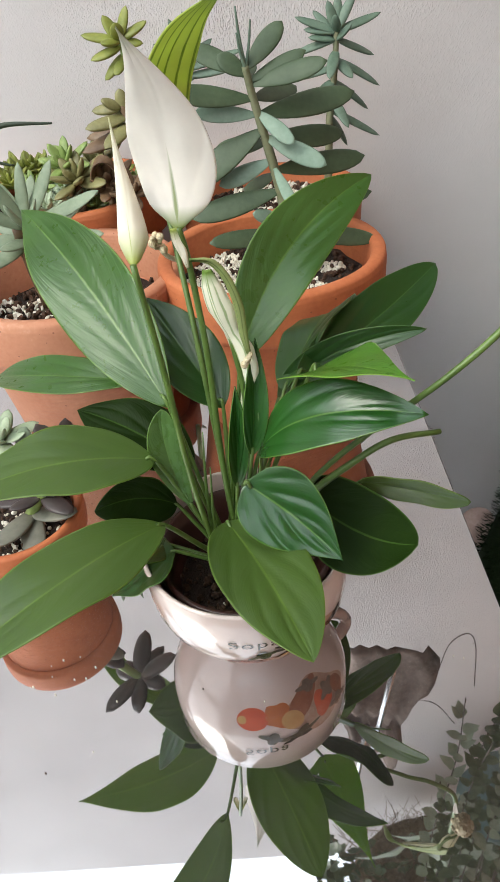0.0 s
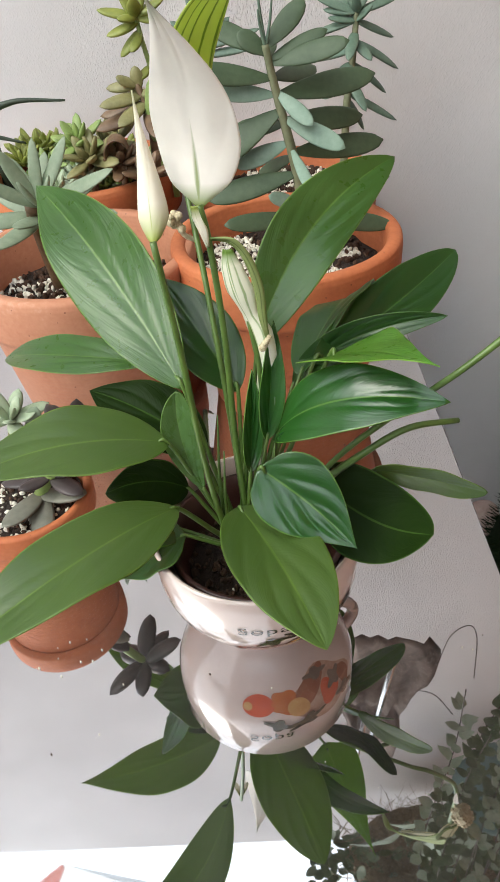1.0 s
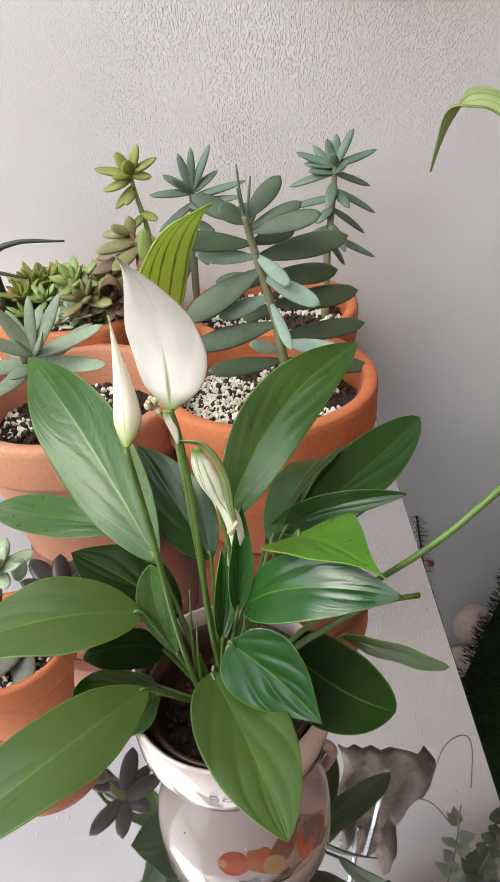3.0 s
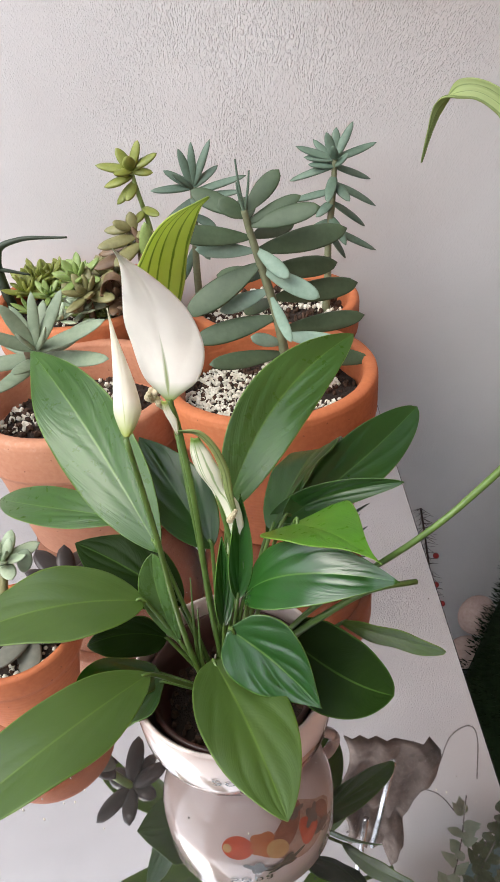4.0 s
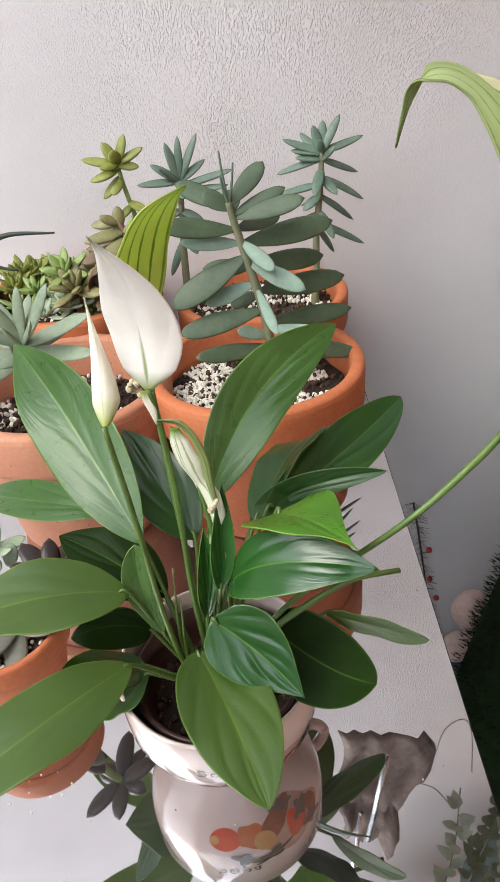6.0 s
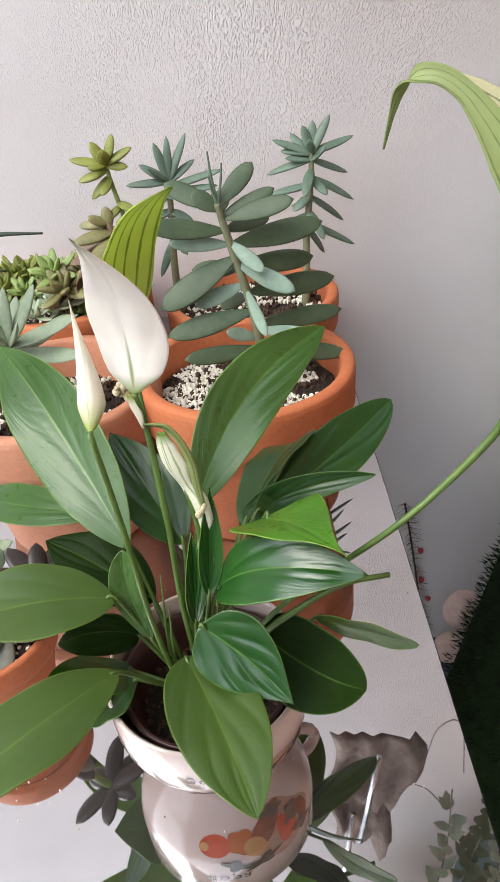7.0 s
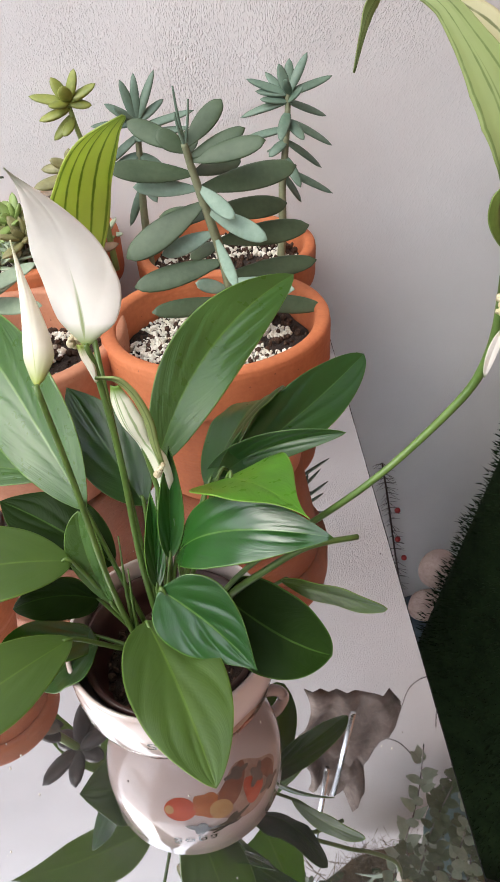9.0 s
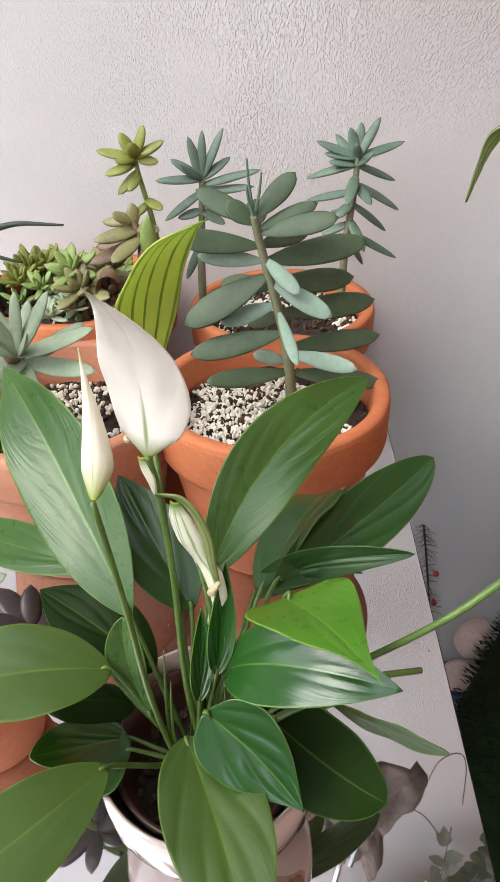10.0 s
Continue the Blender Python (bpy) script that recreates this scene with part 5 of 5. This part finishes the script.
ribbon(bm, [T(0.1584, 0.2540, 0.3184), T(0.1527, 0.2510, 0.3094), T(0.1486, 0.2490, 0.3047), T(0.1487, 0.2490, 0.2982), T(0.1522, 0.2500, 0.2911), T(0.1569, 0.2510, 0.2868), T(0.1629, 0.2530, 0.2865)],
       [0.0008, 0.0018, 0.0039, 0.0044, 0.0033, 0.0019, 0.0008], (0.75, 0.35, -0.3), cup=0.9)
part("fold_edge", bm, HOOD_EDGE, s5, "olive green rolled edge", solid=0.0006)
bm = bmesh.new()
blade(bm, T(0.1568, 0.2570, 0.2324), T(0.1600, 0.2565, 0.2534), (0.9, -0.1, 0.3), 0.0039, fold=0.3, belly=0.62, point=0.7, ripple=0.0, sweep=-0.06, seed=38.0)
part("sheath", bm, SPATHE, s5, "papery white sheath", solid=0.0005)
bm = bmesh.new()
rs = random.Random(61)
for k in range(90):
    z, a = rs.uniform(-1, 1), rs.uniform(0, 6.283)
    q = math.sqrt(1 - z * z)
    bmesh.ops.create_icosphere(bm, subdivisions=1, radius=rs.uniform(0.0012, 0.0020), matrix=Matrix.Translation(T(0.1641, 0.2520, 0.2645) + V(0.0082 * q * math.cos(a), 0.0082 * q * math.sin(a), 0.0082 * z)))
bmesh.ops.create_icosphere(bm, subdivisions=2, radius=0.0082, matrix=Matrix.Translation(T(0.1641, 0.2520, 0.2645)))
part("spadix", bm, SPADIX, s5, "cream knobbly spadix")
bm = bmesh.new()
tube(bm, spline([CROWN + V(0.01, 0.002, 0), T(0.045, 0.257, 0.112), T(0.0657, 0.2528, 0.1356), T(0.0865, 0.2545, 0.148), T(0.1108, 0.2606, 0.1459)], 6), 0.0022, 0.0014, 8)
part("cut_stem", bm, STEM, lily, "cut stalk with a brown end")

# ---- beyond the table's end ----
shrub = thing("dark_conifer", (0.56, 0.54, 0), "dark shaded conifer shrub on the ground", "shrub")
bm = bmesh.new()
tube(bm, [(0.56, 0.54, 0.0), (0.56, 0.54, 1.15)], 0.018, 0.006)
part("trunk", bm, WOOD, shrub)
rnd = random.Random(71)
bm = bmesh.new()
for k in range(38000):
    z = 0.03 + 1.15 * rnd.random()
    rad = min(0.375 - 0.165 * z, (1.25 - z) * 0.7) * (0.875 + 0.065 * rnd.random()) * (1 + 0.07 * noise.noise((z * 14, 0.3, 0.1)))
    a = rnd.uniform(0, 6.283)
    rad *= 1 + 0.10 * noise.noise((math.cos(a) * 3, math.sin(a) * 3, z * 9))
    p = V(0.56 + rad * math.cos(a), 0.54 + rad * math.sin(a) * 0.6, z)
    d = V(math.cos(a), math.sin(a), rnd.uniform(-0.1, 0.9)).normalized()
    s = d.cross(V(rnd.uniform(-1, 1), rnd.uniform(-1, 1), 1)).normalized() * 0.0010
    e = p + d * rnd.uniform(0.005, 0.011)
    vs = [bm.verts.new(q) for q in (p - s, p + s, e)]
    bm.faces.new(vs)
crown = part("crown", bm, SHADED_NEEDLE, shrub, smooth=False)
tagged(crown, kind="stuff")
# Solid dark core stands in for the shade between the needles.
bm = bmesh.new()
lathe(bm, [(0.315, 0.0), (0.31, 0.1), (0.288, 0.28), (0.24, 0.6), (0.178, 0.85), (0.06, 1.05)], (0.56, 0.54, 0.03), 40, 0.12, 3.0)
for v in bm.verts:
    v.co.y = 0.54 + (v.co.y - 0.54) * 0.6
part("shade_core", bm, SHADED_NEEDLE, shrub)

string = thing("beaded_string", (0.25, WALL - 0.004, 0.18), "dark wire string with red beads hanging on the wall", "string")
wl = spline([(0.249, WALL - 0.004, 0.475), (0.262, WALL - 0.005, 0.40), (0.278, WALL - 0.005, 0.30), (0.300, WALL - 0.004, 0.17), (0.309, WALL - 0.004, 0.09)], 8)
bm = bmesh.new()
tube(bm, wl, 0.0014, 0.0014, 6)
part("wire", bm, WIRE, string)
bm = bmesh.new()
for p in wl[::1]:
    for _ in range(5):
        a = rnd.uniform(0, 6.283)
        tube(bm, [p, p + V(math.cos(a) * 0.016, -0.008, math.sin(a) * 0.010)], 0.0004, 0.0002, 4)
part("bristles", bm, WIRE, string)
for k, dx in ((9, 0.011), (14, 0.006), (17, 0.012), (24, 0.004)):
    bm = bmesh.new()
    bmesh.ops.create_icosphere(bm, subdivisions=2, radius=0.0046, matrix=Matrix.Translation(wl[min(k, len(wl) - 1)] + V(dx, -0.008, 0)))
    part("bead", bm, BERRY, string)
for nm, c, s in (("pale_stone", (0.320, 0.70, 0.335), (0.027, 0.02, 0.040)), ("pale_stone", (0.308, 0.69, 0.270), (0.028, 0.02, 0.030))):
    bm = bmesh.new()
    bmesh.ops.create_icosphere(bm, subdivisions=4, radius=1.0, matrix=Matrix.LocRotScale(c, None, s))
    for v in bm.verts:
        v.co += (v.co - Vector(c)) * 0.25 * noise.noise(v.co * 22)
    whole(nm, bm, PINK_STONE, "rough pinkish white stone piled by the wall", "stone", "pale stones", smooth=True)
canister = thing("blue_canister", (0.305, 0.70, 0), "faded blue plastic canister on the ground", "canister")
bm = bmesh.new()
lathe(bm, [(0.036, 0.0), (0.04, 0.004), (0.04, 0.20), (0.034, 0.215)], (0.305, 0.70, 0.0), 28)
part("body", bm, BLUE, canister)
bm = bmesh.new()
lathe(bm, [(0.036, 0.2155), (0.0385, 0.218), (0.0385, 0.234), (0.034, 0.2375)], (0.305, 0.70, 0.0), 28)
part("lid", bm, BLUE, canister)

SHARD = surface("reddish_brown_shard", (0.09, 0.04, 0.03), (0.22, 0.10, 0.075), 30, 0.8)
# white pebbles and clay shards on the ground before the table
rnd = random.Random(81)
bm = bmesh.new()
for k in range(420):
    x, y = rnd.uniform(-0.5, 0.12), rnd.uniform(0.12, 0.55)
    s = rnd.uniform(0.012, 0.03)
    bmesh.ops.create_icosphere(bm, subdivisions=2, radius=1.0, matrix=Matrix.LocRotScale((x, y, s * 0.5), Euler((0, 0, rnd.random() * 6)), (s, s * 0.75, s * 0.55)))
whole("pebbles", bm, PEBBLE, "white pebbles strewn on the ground", "pebbles", kind="stuff", smooth=True)
bm = bmesh.new()
for k in range(60):
    x, y = rnd.uniform(0.02, 0.36), rnd.uniform(0.12, 0.5)
    s = rnd.uniform(0.02, 0.05)
    bmesh.ops.create_icosphere(bm, subdivisions=2, radius=1.0, matrix=Matrix.LocRotScale((x, y, s * 0.4), Euler((rnd.random(), rnd.random(), rnd.random() * 6)), (s, s * 0.8, s * 0.45)))
whole("clay_stones", bm, SHARD, "reddish brown stones on the ground", "stones", kind="stuff", smooth=True)

# crumbs of grit on the mirror
rnd = random.Random(83)
bm = bmesh.new()
for k in range(46):
    x, y = rnd.uniform(-0.17, 0.15), rnd.uniform(0.13, 0.42)
    if k < 9:
        x, y = rnd.uniform(-0.125, -0.08), rnd.uniform(0.225, 0.255)
    s = rnd.uniform(0.0002, 0.00055) * (1.5 if k < 9 else 1)
    bmesh.ops.create_icosphere(bm, subdivisions=1, radius=s, matrix=Matrix.Translation((x, y, TOP + s * 0.9)))
whole("grit_crumbs", bm, PERLITE, "tiny white grit crumbs on the mirror", "crumbs", kind="stuff")
bm = bmesh.new()
for k in range(34):
    x, y = rnd.uniform(-0.17, 0.155), rnd.uniform(0.13, 0.7)
    s = rnd.uniform(0.0002, 0.00055)
    bmesh.ops.create_icosphere(bm, subdivisions=1, radius=s, matrix=Matrix.Translation((x, y, TOP + s * 0.9)))
whole("soil_crumbs", bm, BARK, "tiny dark soil crumbs on the mirror", "crumbs", kind="stuff")

# ---- hanging over the table, seen only in the mirror ----
c = Vector((0.33, 0.63, TOP + 1.36))
basket = thing("hanging_basket", c, "long hanging coconut-fibre trough with trailing vines", "hanging basket")
bm = bmesh.new()
lathe(bm, [(0.03, 0.0), (0.08, 0.015), (0.11, 0.05), (0.12, 0.10), (0.112, 0.102), (0.10, 0.08)], c, 48, 0.12, 2.0)
for v in bm.verts:
    v.co.x = c.x + (v.co.x - c.x) * 1.5
    v.co.z += 0.012 * noise.noise(v.co * 30)
part("trough", bm, COIR, basket)
rnd = random.Random(91)
bm = bmesh.new()
for k in range(900):
    a = rnd.uniform(0, 6.283)
    r = rnd.uniform(0.06, 0.115)
    p = c + V(1.5 * r * math.cos(a), r * math.sin(a), rnd.uniform(0.0, 0.05))
    tube(bm, [p, p + V(rnd.uniform(-0.03, 0.03), rnd.uniform(-0.03, 0.03), rnd.uniform(-0.05, 0.01))], 0.0007, 0.0004, 3)
fib = part("fibre", bm, COIR, basket)
tagged(fib, "loose brown coconut fibres", kind="stuff")
for k in range(3):
    bm = bmesh.new()
    tube(bm, [c + V((k - 1) * 0.22, 0, 0.09), c + V((k - 1) * 0.05 + 0.43, 0, 0.823)], 0.0012, 0.0012, 6)
    part("chain", bm, WIRE, basket)
for k in range(12):
    # long trailing vines, with rounded pale-edged leaves
    start = c + V(-0.065 + 0.013 * k + rnd.uniform(-0.01, 0.01), -0.10 - 0.03 * rnd.random(), 0.07)
    drop = rnd.uniform(0.58, 0.84) if k % 2 else rnd.uniform(0.84, 0.96)
    sway = rnd.uniform(-0.03, 0.02)
    pts = spline([start, start + V(0, -0.03, -0.06), start + V(sway, -0.03, -drop * 0.5), start + V(sway * 0.4 + rnd.uniform(-0.02, 0.02), -0.02, -drop * 0.8), start + V(sway + rnd.uniform(-0.03, 0.02), -0.03, -drop)], 7)
    bm = bmesh.new()
    tube(bm, pts, 0.0014, 0.0008, 6)
    vine = part("vine", bm, WIRE, basket)
    bm = bmesh.new()
    for n, p in enumerate(pts[4:]):
        if rnd.random() < 0.12:
            continue
        for _ in range(2):
            q = rnd.uniform(0, 6.283)
            d = V(math.cos(q), math.sin(q), -0.6)
            small = 1.0 - 0.45 * n / len(pts)
            blade(bm, p, p + d.normalized() * rnd.uniform(0.024, 0.040) * small, d.cross(V(0, 0, 1)), rnd.uniform(0.018, 0.028) * small, belly=0.38, nu=4, nv=6, ripple=0, arch=0.12, seed=k)
    part("vine_leaves", bm, VINE_LEAF if k % 3 else PALE_LEAF, vine)
for k, pts in enumerate(([(0.31, 0.58, 0.60), (0.300, 0.58, 0.50), (0.285, 0.58, 0.468), (0.262, 0.58, 0.49), (0.252, 0.58, 0.55)], [(0.30, 0.60, 0.74), (0.27, 0.62, 0.71), (0.235, 0.65, 0.74)])):
    bm = bmesh.new()
    tube(bm, spline([T(*p) for p in pts], 8), 0.0009, 0.0006, 6)
    part("tendril", bm, WIRE, basket)
bm = bmesh.new()
for k in range(300):
    p = c + V(rnd.uniform(-0.27, 0.22), rnd.uniform(-0.13, 0.05), rnd.uniform(-0.05, 0.10))
    d = V(rnd.uniform(-1, 1), rnd.uniform(-1, 0.2), rnd.uniform(-1.2, 0.4)).normalized()
    blade(bm, p, p + d * rnd.uniform(0.03, 0.06), d.cross(V(0.2, 0.3, 1)), rnd.uniform(0.012, 0.024), nu=3, nv=5, ripple=0, seed=k)
moss = part("foliage", bm, VINE_LEAF, basket)
tagged(moss, "tangle of small olive leaves", kind="stuff")
bm = bmesh.new()
for k in range(320):
    p = c + V(rnd.uniform(-0.20, 0.22), rnd.uniform(-0.12, 0.05), rnd.uniform(-0.06, 0.06))
    d = V(rnd.uniform(-1, 1), rnd.uniform(-0.6, 0.4), rnd.uniform(-0.9, 0.2)).normalized() * rnd.uniform(0.04, 0.10)
    tube(bm, spline([p, p + d * 0.5 + V(0, 0, 0.01), p + d], 3), 0.0012, 0.0006, 4)
dry = part("dry_stalks", bm, COIR, basket)
tagged(dry, "tangle of dry brown stalks", kind="stuff")
for k, (px, pz, rx, rz, ln) in enumerate(((0.345, 0.90, -0.9, -0.35, 0.10), (0.30, 0.97, -0.9, 0.0, 0.11), (0.24, 1.02, -1.0, 0.35, 0.12), (0.28, 1.10, 0.5, 0.7, 0.10), (0.34, 1.05, 0.2, 0.9, 0.12), (0.40, 1.00, 0.9, 0.2, 0.10))):
    d = V(rx, -0.15, rz).normalized()
    p = T(px, 0.545, pz)
    bm = bmesh.new()
    blade(bm, p, p + d * ln, d.cross(V(0, -1, 0.3)), 0.055, nu=10, nv=14, ripple=0.0008, arch=0.1, belly=0.42, seed=k + 0.5)
    leaf = part("broad_leaf", bm, PALE_LEAF, basket, solid=0.0006)
    bm = bmesh.new()
    tube(bm, spline([c + V(0.0, -0.10, 0.02), T((px + c.x) / 2, 0.55, (pz + 1.3) / 2), p, p + d * 0.01], 5), 0.0018, 0.0014, 6)
    part("petiole", bm, VINE_LEAF, leaf)
teal = thing("hanging_pot", (0.45, 0.66, TOP + 1.06), "teal plastic hanging flowerpot", "flowerpot")
bm = bmesh.new()
lathe(bm, [(0.05, 0.0), (0.075, 0.11), (0.082, 0.112), (0.082, 0.13), (0.074, 0.13), (0.06, 0.05)], (0.45, 0.66, TOP + 1.06), 28)
part("body", bm, TEAL, teal)
bm = bmesh.new()
tube(bm, [(0.45, 0.58, TOP + 1.19), (0.56, 0.62, TOP + 2.18)], 0.0012, 0.0012, 6)
tube(bm, [(0.45, 0.74, TOP + 1.19), (0.72, 0.66, TOP + 2.18)], 0.0012, 0.0012, 6)
part("hanger", bm, WIRE, teal)

chime = thing("wind_chime", (0.184, 0.539, TOP + 0.476), "wind chime of chrome tubes with a grey-brown cloth", "wind chime")
for x, y, z0, z1 in ((0.1726, 0.532, 0.465, 0.682), (0.1384, 0.524, 0.590, 0.894)):
    bm = bmesh.new()
    tube(bm, [T(x, y, z0), T(x - 0.023, y, z1)], 0.0042, 0.0042, 14)
    part("tube", bm, CHROME, chime)
bm = bmesh.new()
g = []
for j in range(15):
    row = []
    for i in range(13):
        u, v = i / 12, j / 14
        e = 0.8 + 0.35 * noise.noise((u * 3, v * 3, 4.0))
        row.append(bm.verts.new(T(0.1118 + 0.133 * u * (1 - 0.45 * v) * (0.85 + 0.2 * e) + 0.009 * math.sin(v * 9), 0.568 + 0.027 * noise.noise((u * 6, v * 5, 1.0)), 0.457 + 0.281 * v * (0.8 + 0.25 * e) + 0.046 * u * u)))
    g.append(row)
for j in range(14):
    for i in range(12):
        bm.faces.new((g[j][i], g[j][i + 1], g[j + 1][i + 1], g[j + 1][i]))
part("cloth", bm, CLOTH, chime, "crumpled grey-brown cloth", solid=0.0015)
bm = bmesh.new()
tube(bm, [T(0.146, 0.555, 0.666), T(0.146, WALL, 1.15)], 0.002, 0.002, 6)
part("cord", bm, WIRE, chime)
